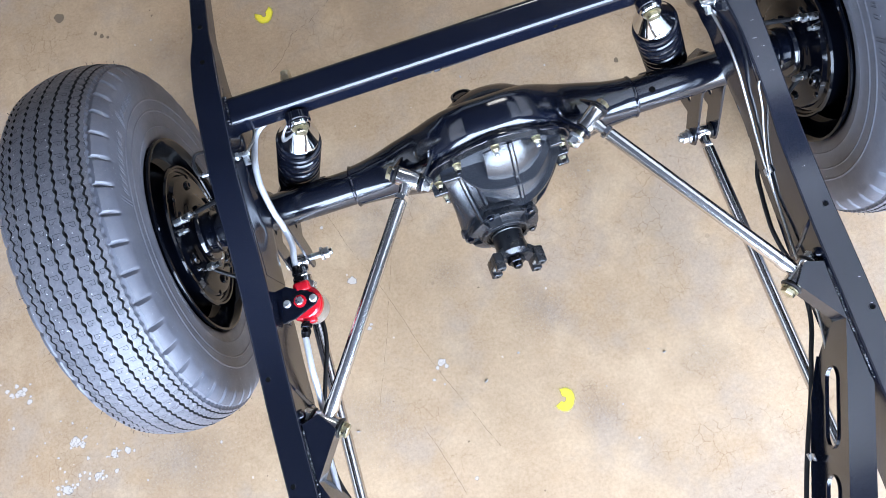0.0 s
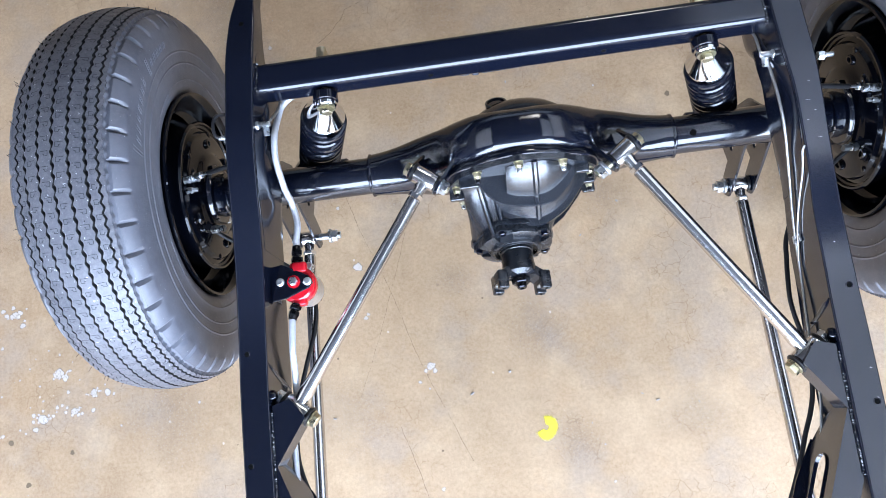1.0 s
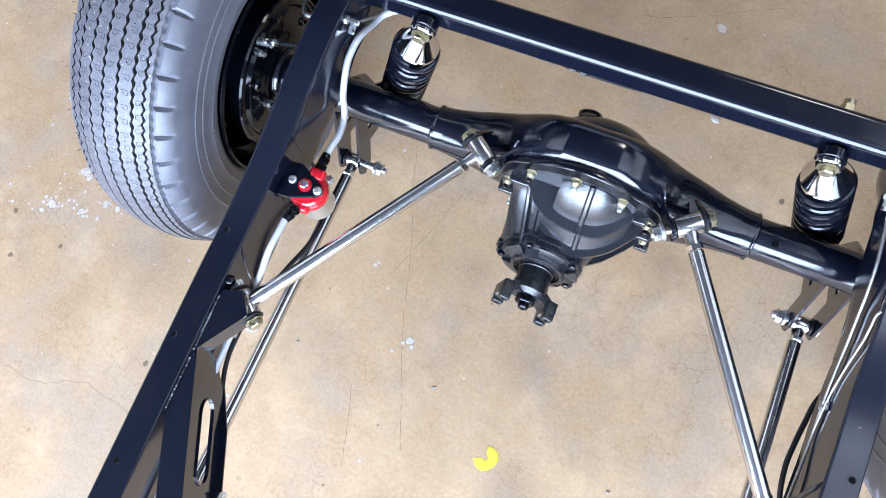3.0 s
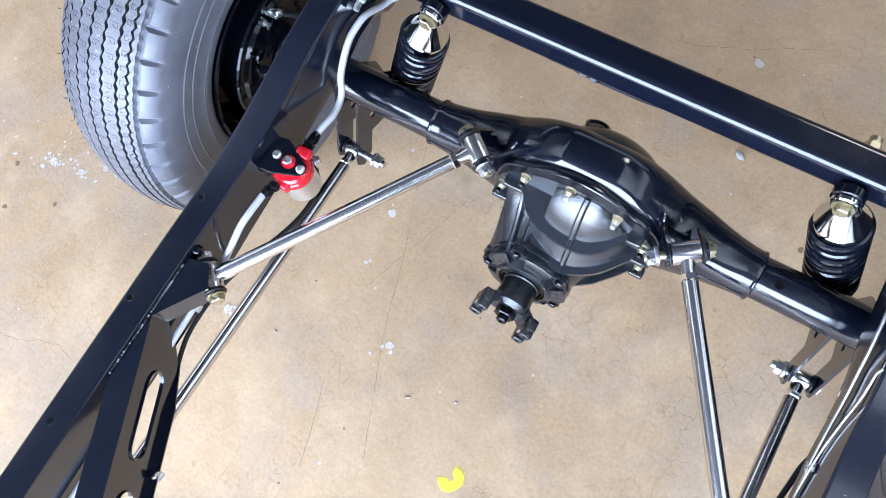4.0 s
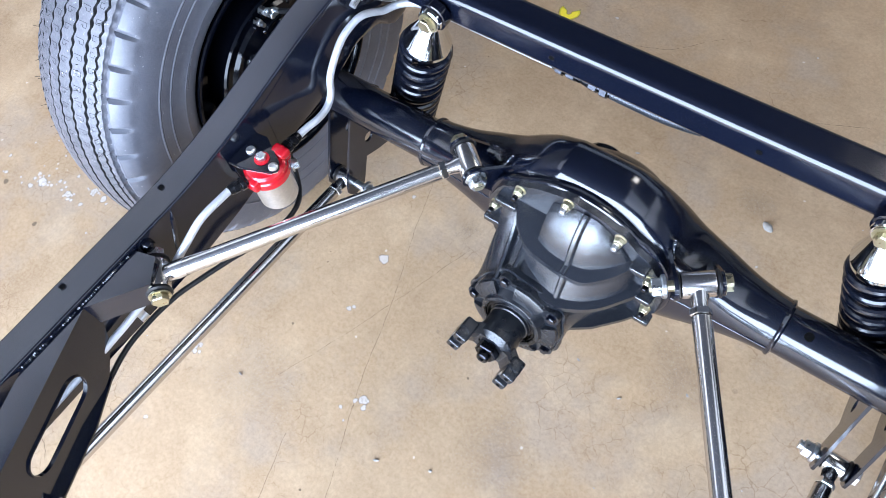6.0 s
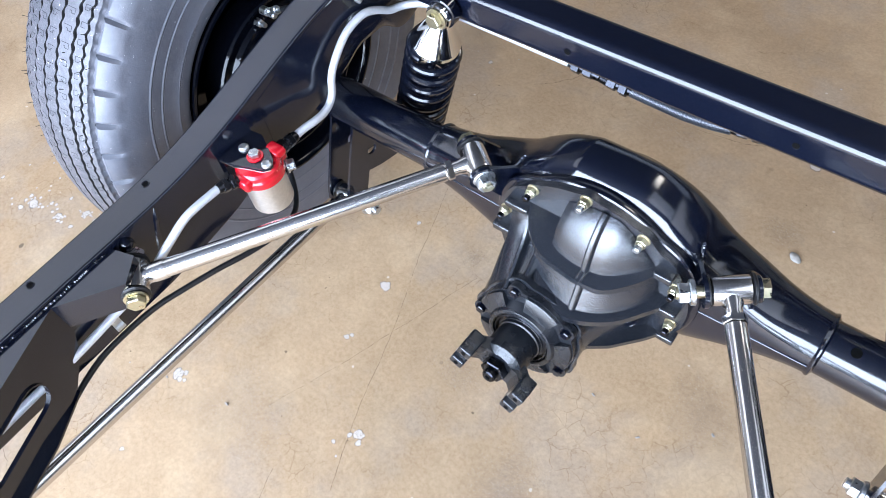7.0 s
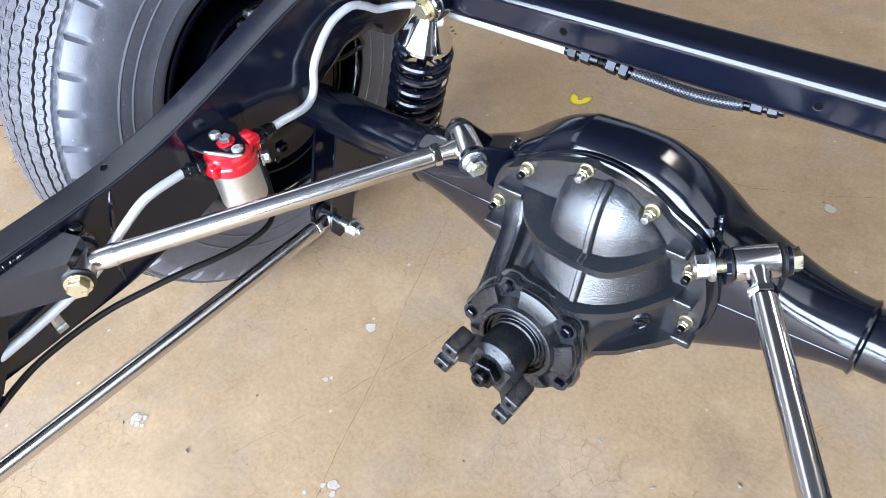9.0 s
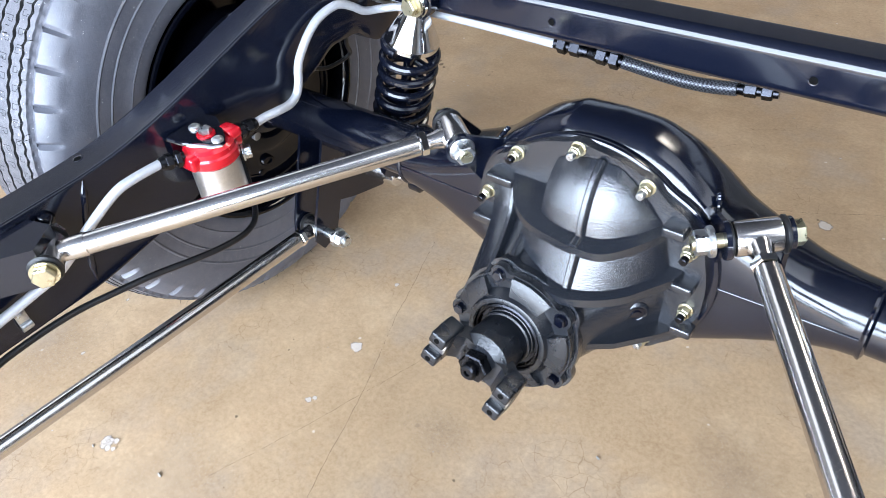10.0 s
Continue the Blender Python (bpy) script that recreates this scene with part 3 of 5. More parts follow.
for s in (-1, 1):
    bm = bm_new()
    bead(bm, (XC + s * (rail_mid(XM_Y0) - 0.029), XM_Y0, XM_Z1 - 0.0005), (XC + s * (rail_mid(XM_Y1) - 0.029), XM_Y1, XM_Z1 - 0.0005), 0.0034, rnd)
    bead(bm, (XC + s * (rail_mid(XM_Y0) - 0.029), XM_Y0, XM_Z1 - 0.001), (XC + s * (rail_mid(XM_Y0) - 0.029), XM_Y0 - 0.001, XM_Z0), 0.0030, rnd)
    part("weld_bead", bm, GLOSS_BLACK, xmember, "rippled painted weld bead", kind="stuff")

# ---- axle housing ----
axle = thing("axle_housing", (0, AY, AZ - 0.15), "gloss black steel rear axle housing with welded tubes", "axle")
bell_h = curve([0, 0.04, 0.08, 0.12, 0.16, 0.20, 0.25, 0.31], [0.1588, 0.156, 0.1415, 0.1137, 0.0812, 0.0640, 0.0480, 0.0430])
bell_l = curve([0, 0.10, 0.20, 0.27, 0.31], [0.162, 0.131, 0.076, 0.048, 0.043])
bell_f = curve([0, 0.15, 0.31], [0.0513, 0.0467, 0.0430])
bell_b = curve([0, 0.06, 0.10, 0.20, 0.27, 0.31], [0.0640, 0.0670, 0.0690, 0.0600, 0.0475, 0.0430])
CX = 0.0
bm = bm_new()
rings = []
for i in range(125):
    x = -0.31 + 0.62 * i / 124
    ax = abs(x)
    h, hl, fr, bk = bell_h(ax), bell_l(ax), bell_f(ax), bell_b(ax)
    h += 0.0010 * math.exp(-((x + 0.048) / 0.007) ** 2)      # pressed fold across the roof
    blend = min(1.0, max(0.0, (0.29 - ax) / 0.12))
    ring = []
    for j in range(64):
        a = 2 * math.pi * j / 64
        c, sn = math.cos(a), math.sin(a)
        q = 2.0 + (1.1 if c > 0 else 1.62) * blend
        d = (abs(c) ** q + abs(sn) ** q) ** (-1 / q)
        y = c * d
        ring.append(bm.verts.new((CX + x, AY + (y * bk if y > 0 else y * fr), AZ + sn * d * (h if sn > 0 else hl))))
    rings.append(ring)
skin(bm, rings)
part("centre_housing", bm, AXLE_BLACK, axle, "gloss black pressed steel centre housing", sharp=40)
bm = bm_new()
rings = []
for r_, h_ in ((0.013, 0.024), (0.002, -0.001), (0.0, -0.007), (0.0006, -0.0095), (0.003, -0.0110), (0.060, -0.0110)):
    row = []
    for i in range(120):
        a = 2 * math.pi * i / 120
        top = max(0.0, min(1.0, (math.degrees(a) - 30) / 22, (150 - math.degrees(a)) / 22))
        r = 0.161 - 0.014 * top * top * (3 - 2 * top) - r_
        row.append(bm.verts.new((CX + r * math.cos(a), -0.008 + h_, 0.424 + r * math.sin(a))))
    rings.append(row)
skin(bm, rings)
part("face_ring", bm, AXLE_BLACK, axle, "round machined face of the housing")
# round cover dome at the back, with a breather cap
bm = bm_new()
m = along((CX + 0.006, AY + 0.048, AZ + 0.004), (CX + 0.006, AY + 1, AZ + 0.004))
lathe(bm, [(0.118, -0.010), (0.112, 0.010), (0.100, 0.028), (0.082, 0.042), (0.060, 0.051), (0.035, 0.056), (0.010, 0.057)], m, 56)
part("rear_dome", bm, AXLE_BLACK, axle, "domed back of the housing")
bm = bm_new()
m = along((-0.035, 0.118, 0.473), (-0.036, 0.133, 0.492))
lathe(bm, [(0.018, -0.030), (0.018, 0.006), (0.022, 0.008), (0.022, 0.017), (0.020, 0.018), (0.017, 0.018), (0.017, 0.015), (0.004, 0.015)], m, 28)
part("filler_plug", bm, AXLE_BLACK, axle, "round black filler plug")
for s in (-1, 1):
    bm = bm_new()
    lathe(bm, [(0.0381, 0.0), (0.0381, 0.326), (0.044, 0.327), (0.046, 0.330), (0.046, 0.346), (0.058, 0.348), (0.060, 0.352), (0.060, 0.366)], along((s * 0.290, AY, AZ), (s * 2, AY, AZ)), 48)
    tube = part("axle_tube", bm, AXLE_BLACK, axle, "gloss black round axle tube")
    bm = bm_new()
    lathe(bm, [(0.0438, -0.003), (0.0455, 0.0), (0.0452, 0.002), (0.0395, 0.005)], along((CX + s * 0.309, AY, AZ), (s * 2, AY, AZ)), 48, caps=False)
    part("weld_ring", bm, AXLE_BLACK, tube)
    if s > 0:
        bm = bm_new()
        p = Vector((0.345, AY - 0.012, AZ + 0.036))
        lathe(bm, [(0.0065, -0.003), (0.0065, 0.0012)], along(p, p + Vector((0, -0.3, 1))), 18)
        part("hole", bm, DARK, tube)
    # pair of plates that carry the lower link in front and the shock behind
    for k_, px in enumerate((0.4665, 0.515)):
        bm = bm_new()
        out = [(AY - 0.030, AZ + 0.012), (AY + 0.005, AZ + 0.03), (AY + 0.036, AZ), (AY + 0.088, AZ - 0.07), (AY + 0.105, AZ - 0.15), (AY + 0.075, AZ - 0.165), (AY + 0.005, AZ - 0.145),
               (AY - 0.026, AZ - 0.132), (AY - 0.050, AZ - 0.191), (AY - 0.082, AZ - 0.199), (AY - 0.095, AZ - 0.177), (AY - 0.090, AZ - 0.152), (AY - 0.040, AZ - 0.02)]
        m = Matrix(((0, 0, 1, XC + s * px - 0.0025), (1, 0, 0, 0), (0, 1, 0, 0), (0, 0, 0, 1)))
        plate(bm, out, [circle(AY - 0.008, AZ - 0.09, 0.011, 14), circle(AY + 0.05, AZ - 0.10, 0.009, 14)], 0.005, m)
        part("link_plate", bm, AXLE_BLACK, axle, "black steel bracket plate under the tube")
    # ear bracket of the upper link beside the centre housing
    u = Vector((s * -0.816, -0.571, -0.09)).normalized()
    c0 = Vector((s * 0.189, -0.024, 0.520))
    for off, big in ((0.030, 1.0), (-0.031, 0.85)):
        bm = bm_new()
        m = along(c0 + u * (off - 0.0025), c0 + u * (off + 1))
        loc = m.inverted()
        tail = loc @ Vector((s * (0.150 if off > 0 else 0.205), AY + 0.010, AZ + 0.095 * big))
        tail2 = loc @ Vector((s * (0.150 if off > 0 else 0.205), AY - 0.035, AZ + 0.02))
        r = 0.021 * big
        a0 = math.atan2(tail.y, tail.x)
        arc = [(r * math.cos(a0 + 1.0 + i * (2 * math.pi - 2.4) / 16), r * math.sin(a0 + 1.0 + i * (2 * math.pi - 2.4) / 16)) for i in range(17)]
        pts = arc + [(tail2.x, tail2.y), (tail.x, tail.y)]
        cx_ = sum(p[0] for p in pts) / len(pts)
        cy_ = sum(p[1] for p in pts) / len(pts)
        pts.sort(key=lambda p: math.atan2(p[1] - cy_, p[0] - cx_))
        plate(bm, pts, [], 0.005, m)
        part("link_ear", bm, AXLE_BLACK, axle, "rounded black link ear welded to the housing")
    bm = bm_new()
    rnd = random.Random(3)
    bead(bm, (s * 0.147, -0.012, AZ + 0.086), (s * 0.134, 0.018, AZ + 0.109), 0.0030, rnd)
    # seam along the front of the pressed housing
    seam = [Vector((CX + s * (0.155 + 0.150 * i / 12), AY - bell_f(0.155 + 0.150 * i / 12) - 0.0002, AZ + 0.006)) for i in range(13)]
    sweep(bm, seam, 0.0012, 8)
    part("weld_bead", bm, AXLE_BLACK, axle, "rippled weld bead", kind="stuff")

# ---- differential carrier ----
diff = thing("differential_carrier", (CX, -0.03, 0.30), "black cast iron differential carrier with pinion yoke", "differential")
FX, FZ = 0.0, 0.424           # middle of the bolt circle
NUT_TURN = 94                 # degrees of the first stud
FACE = -0.030                 # front of the mounting flange


def flange_radius(a):
    """Outline of the flange: trimmed between the studs on top, full at the sides and below."""
    d = math.degrees(a) % 360
    lobe = max(0.0, math.cos(radians(10 * (d - NUT_TURN)))) ** 3
    top = max(0.0, min(1.0, (d - 38) / 8, (142 - d) / 8))
    return (0.152 + 0.002 * lobe) * (1 - top) + (0.1440 + 0.0040 * lobe) * top


bm = bm_new()
m = along((FX, -0.018, FZ), (FX, -1, FZ), (0, 0, 1))
loc = m.inverted().to_3x3()
out = []
for i in range(180):
    a = 2 * math.pi * i / 180
    q = loc @ Vector((math.cos(a), 0, math.sin(a))) * flange_radius(a)
    out.append((q.x, q.y))
plate(bm, out, [], 0.012, m)
bmesh.ops.bevel(bm, geom=[e for e in bm.edges if abs(e.calc_face_angle(0)) > 1.2], offset=0.0018, segments=2, affect='EDGES')
flange = part("mounting_flange", bm, CAST, diff, "round cast flange of the carrier")


def even_loop(pts, n):
    """n points at even steps round a closed outline."""
    ps = [Vector(p) for p in pts]
    ps.append(ps[0])
    ln = [0.0]
    for a_, b_ in zip(ps, ps[1:]):
        ln.append(ln[-1] + (b_ - a_).length)
    got, i = [], 0
    for j in range(n):
        s_ = ln[-1] * j / n
        while ln[i + 1] < s_:
            i += 1
        got.append(ps[i].lerp(ps[i + 1], (s_ - ln[i]) / (ln[i + 1] - ln[i])))
    return got


# body: from a broad foot on the flange to the round pinion end, drawn in between
foot = even_loop([(x, FACE, z) for x, z in ((-0.126, 0.420), (-0.124, 0.470), (-0.108, 0.486), (-0.040, 0.486), (0.030, 0.452), (0.094, 0.432), (0.108, 0.400), (0.104, 0.350), (0.070, 0.308), (0.0, 0.286), (-0.070, 0.298), (-0.112, 0.345))], 72)
nose = []
for p in foot:
    a = math.atan2(p.z - 0.388, p.x + 0.012)
    lobe = math.exp(-((a if a > 0 else a + 2 * math.pi) - math.pi) ** 2 / 0.10)
    nose.append(Vector((-0.031 + (0.073 + 0.015 * lobe) * math.cos(a), -0.128, 0.357 + 0.073 * math.sin(a))))
bm = bm_new()
rings = []
for i in range(13):
    v = i / 12
    row = []
    for f_, n_ in zip(foot, nose):
        e = v ** (1.35 if f_.x < -0.08 else 0.82)
        h = max(0.0, min(1.0, (f_.z - 0.42) / 0.04))
        ez = e + (v ** 0.42 - e) * h
        row.append(bm.verts.new((f_.x + (n_.x - f_.x) * e, f_.y + (n_.y - f_.y) * v, f_.z + (n_.z - f_.z) * ez)))
    rings.append(row)
skin(bm, rings)
part("case", bm, CAST, diff, "tapered cast case over the pinion", sharp=38)

ledge_z = lambda y: 0.5096 + 0.32 * y
low_z = lambda y: 0.452 + 0.20 * y


def smooth2(pts, n=6):
    return [(p.x, p.y) for p in smooth_path([(x, y, 0) for x, y in pts], n)]


def ledge(front, z_of, thick, name_label):
    """A cast ledge: the flange line behind, a curved front edge, on a sloping plane."""
    bm = bm_new()
    edge_ = smooth2(front)
    loop = edge_ + [(edge_[-1][0], FACE + 0.004), (edge_[0][0], FACE + 0.004)]
    plate(bm, loop, [], thick, Matrix.Translation((0, 0, -thick)))
    bmesh.ops.bevel(bm, geom=[e for e in bm.edges if abs(e.calc_face_angle(0)) > 1.2], offset=0.0024, segments=3, affect='EDGES')
    for v in bm.verts:
        v.co.z += z_of(v.co.y)
    return part("ledge", bm, CAST, diff, name_label, sharp=40)


def between(lower, upper, z_low, z_up, bulge, label):
    """A curved cast wall between two plan lines of equal count."""
    lo, hi = smooth2(lower), smooth2(upper)
    bm = bm_new()
    rows = []
    for j in range(9):
        v = j / 8
        cy = 0.55 * math.cos(v * math.pi / 2) + 0.45 * (1 - v) if bulge else 1 - v
        sz = 0.55 * math.sin(v * math.pi / 2) + 0.45 * v if bulge else v
        rows.append([bm.verts.new((a[0] + (b[0] - a[0]) * v, b[1] + (a[1] - b[1]) * cy, z_low(a[1]) + (z_up(b) - z_low(a[1])) * sz)) for a, b in zip(lo, hi)])
    for a, b in zip(rows, rows[1:]):
        for i in range(len(a) - 1):
            bm.faces.new((a[i], a[i + 1], b[i + 1], b[i]))
    # flat cheeks back to the flange at both ends
    for k_ in (0, -1):
        back = [bm.verts.new((r[k_].co.x, FACE + 0.002, r[k_].co.z)) for r in rows]
        for a, b, c_, d_ in zip(rows, rows[1:], back, back[1:]):
            bm.faces.new((a[k_], b[k_], d_, c_))
    bmesh.ops.remove_doubles(bm, verts=bm.verts, dist=0.0002)
    return part("gear_dome" if bulge else "gear_wall", bm, CAST, diff, label, sharp=40)


DOME_FOOT = [(-0.0365, -0.0655), (-0.024, -0.0710), (-0.006, -0.0745), (0.015, -0.0755), (0.045, -0.0710), (0.070, -0.056), (0.085, -0.042), (0.094, -0.031)]
DOME_TOP = [(-0.0345, 0.543), (-0.024, 0.548), (-0.006, 0.553), (0.012, 0.556), (0.034, 0.556), (0.058, 0.543), (0.078, 0.521), (0.094, 0.501)]
dome_hi = [(x, -0.031) for x, z in DOME_TOP]
dome_h = curve([x for x, z in DOME_TOP], [z for x, z in DOME_TOP])
between(DOME_FOOT, dome_hi, ledge_z, lambda b: dome_h(b[0]), True, "rounded cast dome over the ring gear")
UPPER = [(-0.098, -0.028), (-0.086, -0.048), (-0.072, -0.066), (-0.044, -0.084), (0.0, -0.0915), (0.030, -0.0925), (0.056, -0.087), (0.084, -0.063), (0.100, -0.042), (0.107, -0.028)]
LOWER = [(-0.070, -0.028), (-0.062, -0.085), (-0.030, -0.110), (0.0, -0.1195), (0.028, -0.1205), (0.060, -0.107), (0.085, -0.089), (0.107, -0.063), (0.120, -0.046), (0.126, -0.028)]
ledge(UPPER, ledge_z, 0.011, "curved upper cast ledge under the dome")
ledge(LOWER, low_z, 0.011, "curved lower cast ledge")
WALL_LOW = [(-0.060, -0.080), (-0.030, -0.096), (0.0, -0.104), (0.028, -0.1055), (0.056, -0.095), (0.080, -0.077), (0.098, -0.056), (0.108, -0.036)]
WALL_UP = [(-0.058, -0.062), (-0.034, -0.073), (0.0, -0.081), (0.026, -0.083), (0.052, -0.077), (0.074, -0.060), (0.090, -0.044), (0.098, -0.032)]
between(WALL_LOW, WALL_UP, low_z, lambda b: ledge_z(b[1]) - 0.006, False, "curved cast wall between the ledges")


def rib_line(pts, w, h, label="cast stiffening rib"):
    """A flat-topped rib laid on a line of points, its width along x."""
    bm = bm_new()
    pts = [Vector(p) for p in pts]
    rows = []
    for i, p in enumerate(pts):
        d = (pts[min(i + 1, len(pts) - 1)] - pts[max(i - 1, 0)]).normalized()
        sx = Vector((1, 0, 0))
        n = d.cross(sx).normalized()
        n = n if n.z - n.y > 0 else -n
        rows.append([bm.verts.new(q) for q in (p - sx * w * 0.9 - n * 0.003, p - sx * w * 0.46 + n * h * 0.8, p - sx * w * 0.3 + n * h, p + sx * w * 0.3 + n * h, p + sx * w * 0.46 + n * h * 0.8, p + sx * w * 0.9 - n * 0.003)])
    skin(bm, rows)
    return part("rib", bm, CAST, diff, label, sharp=30)


RX = 0.020                    # plan line of the upright rib
dome_at = [(RX, -0.031 - 0.0445 * (0.55 * math.cos(v * math.pi / 2) + 0.45 * (1 - v)), ledge_z(-0.0755) + (0.556 - ledge_z(-0.0755)) * (0.55 * math.sin(v * math.pi / 2) + 0.45 * v)) for v in [j / 12 for j in range(13)]]
rib_line(dome_at[::-1], 0.0080, 0.0055)
rib_line([(RX, -0.074 - 0.017 * j / 4, ledge_z(-0.074 - 0.017 * j / 4)) for j in range(5)], 0.0080, 0.0030)
rib_line([(RX + 0.002, -0.083 - 0.0225 * j / 6, (ledge_z(-0.083) - 0.004) + (low_z(-0.1055) - ledge_z(-0.083) + 0.004) * j / 6) for j in range(7)], 0.0080, 0.0055)
# the two long ribs down the pinion side of the case
for x0, x1, z0, z1 in ((-0.090, -0.072, 0.486, 0.418), (-0.062, -0.050, 0.486, 0.428)):
    rib_line([(x0 + (x1 - x0) * j / 8, -0.036 - 0.092 * j / 8, z0 + (z1 - z0) * (j / 8) ** 0.45) for j in range(9)], 0.0070, 0.0055, "long cast rib over the pinion")
# web below the plug, from the pinion end to the flange
bm = bm_new()
plate(bm, [(0.128, FACE), (0.112, -0.052), (0.078, -0.090), (0.030, -0.124), (0.000, -0.124), (0.000, FACE)], [], 0.009, Matrix.Translation((0, 0, 0.345)))
bmesh.ops.bevel(bm, geom=[e for e in bm.edges if abs(e.calc_face_angle(0)) > 1.2], offset=0.002, segments=2, affect='EDGES')
part("web", bm, CAST, diff, "flat cast web beside the boss")
# tabs on the flange where ledges and webs meet it
for tx, tz, tw, th in ((-0.108, 0.4925, 0.038, 0.012), (-0.129, 0.421, 0.046, 0.013), (-0.112, 0.350, 0.034, 0.012), (0.112, 0.5035, 0.026, 0.013), (0.127, 0.431, 0.030, 0.012), (0.136, 0.366, 0.026, 0.012)):
    bm = bm_new()
    box(bm, (tw, 0.020, th), Matrix.Translation((tx, FACE - 0.007, tz)), 0.003, 3)
    part("tab", bm, CAST, diff, "square cast tab on the flange")

# side boss with a threaded plug
bm = bm_new()
rod(bm, (0.070, -0.036, 0.380), (0.0865, -0.0553, 0.3779), 0.0165, 28, 0.003)
part("boss", bm, CAST, diff, "round cast boss")
bm = bm_new()
lathe(bm, [(0.0115, 0.0), (0.0115, 0.0012), (0.0100, 0.0012), (0.0092, 0.0004), (0.0070, 0.0004), (0.0062, 0.0022), (0.003, 0.0022)], along((0.0865, -0.0553, 0.3779), (0.1065, -0.0793, 0.3759)), 24)
part("plug", bm, GLOSS_BLACK, diff, "threaded black plug")
for i in range(10):
    a = radians(NUT_TURN + 36 * i)
    p = Vector((FX + 0.139 * math.cos(a), FACE, FZ + 0.139 * math.sin(a)))
    m = along(p, p + Vector((0, -1, 0)))
    bm = bm_new()
    lathe(bm, [(0.0092, 0), (0.0092, 0.0016), (0.0084, 0.0020)], m, 22)
    part("washer", bm, GOLD, flange)
    bm = bm_new()
    hexa(bm, m @ Matrix.Translation((0, 0, 0.002)) @ Matrix.Rotation(0.4 * i, 4, 'Z'), 0.0135, 0.0085)
    lathe(bm, [(0.0062, 0.0095), (0.0060, 0.0130), (0.0052, 0.0136)], m, 18)
    part("nut", bm, GOLD, flange, "yellow zinc flange nut")
    bm = bm_new()
    lathe(bm, [(0.0046, 0.009), (0.0046, 0.0205), (0.0036, 0.0215)], m, 14)
    part("stud", bm, BLACK_ANOD if i % 3 else ZINC, flange)

# pinion support, seal, yoke and nut along the pinion's line
PA = Vector((-0.031, -0.130, 0.357))
PB = PA + Vector((0.003, -0.108, 0.0215))
pd = (PB - PA).normalized()
mp = along(PA, PB)


def lobed(r_base, r_corner, r_round):
    """A round outline with five bolt lobes."""
    ring_ = []
    far = r_corner - r_round
    for i in range(200):
        a = 2 * math.pi * i / 200
        d = (math.degrees(a) - 108 + 36) % 72 - 36
        q = r_round ** 2 - (far * math.sin(radians(d))) ** 2
        r_ = max(r_base, far * math.cos(radians(d)) + math.sqrt(q) if q > 0 else 0)
        ring_.append((r_ * math.cos(a), r_ * math.sin(a)))
    return ring_


bm = bm_new()
plate(bm, lobed(0.0820, 0.0915, 0.024), [], 0.011, mp @ Matrix.Translation((0, 0, -0.012)))
bmesh.ops.bevel(bm, geom=[e for e in bm.edges if abs(e.calc_face_angle(0)) > 1.2], offset=0.0020, segments=2, affect='EDGES')
part("case_end", bm, CAST, diff, "round lobed end of the case", sharp=40)
bm = bm_new()
plate(bm, lobed(0.0780, 0.0875, 0.0125), [], 0.0105, mp @ Matrix.Translation((0, 0, 0.0006)))
bmesh.ops.bevel(bm, geom=[e for e in bm.edges if abs(e.calc_face_angle(0)) > 1.2], offset=0.0020, segments=2, affect='EDGES')
support = part("pinion_support", bm, CAST_FINE, diff, "round cast pinion support with five bolt lobes", sharp=40)
bm = bm_new()
lathe(bm, [(0.060, 0.010), (0.0575, 0.0150), (0.0545, 0.0205), (0.0520, 0.0265), (0.0500, 0.0275), (0.0465, 0.0275), (0.0450, 0.026), (0.0450, 0.018), (0.036, 0.016)], mp, 52)
part("seal_housing", bm, CAST_FINE, support)
for i in range(5):
    # raised face between two bolts, sloping outward
    bm = bm_new()
    rows = []
    for j in range(9):
        a = radians(108 + 72 * i + 15 + 42 * j / 8)
        rows.append([bm.verts.new(mp @ Vector((r_ * math.cos(a), r_ * math.sin(a), h_))) for r_, h_ in ((0.0530, 0.010), (0.0540, 0.0212), (0.0560, 0.0214), (0.0740, 0.0166), (0.0758, 0.0156), (0.0768, 0.010))])
    skin(bm, rows)
    part("raised_face", bm, CAST_FINE, support, sharp=30)
    a = 2 * math.pi * i / 5 + radians(108)
    m = mp @ Matrix.Translation((0.0755 * math.cos(a), 0.0755 * math.sin(a), 0.0105))
    bm = bm_new()
    hexa(bm, m @ Matrix.Rotation(0.7 * i, 4, 'Z'), 0.0125, 0.0075)
    lathe(bm, [(0.0088, -0.001), (0.0088, 0.0012)], m, 18)
    part("bolt", bm, GLOSS_BLACK, support, "black painted hex bolt")
bm = bm_new()
lathe(bm, [(0.043, 0.018), (0.043, 0.0245), (0.0405, 0.0255), (0.0395, 0.0235), (0.0395, 0.020), (0.030, 0.020)], mp, 44)
part("seal", bm, BLACK_ANOD, support, "thin dark steel seal ring")
bm = bm_new()
lathe(bm, [(0.0355, 0.018), (0.0355, 0.0235), (0.0345, 0.024), (0.0345, 0.029), (0.0325, 0.0305), (0.0330, 0.050), (0.0345, 0.062), (0.0340, 0.076), (0.024, 0.084), (0.013, 0.084)], mp, 40)
part("yoke", bm, CAST_FINE, diff, "black cast pinion yoke with two open ears")
ex = Vector((0.93, 0.0, -0.36)).normalized()
ex = (ex - pd * ex.dot(pd)).normalized()
ey = pd.cross(ex)
yoke_m = Matrix((ex, ey, pd)).transposed().to_4x4()
yoke_m.translation = PA
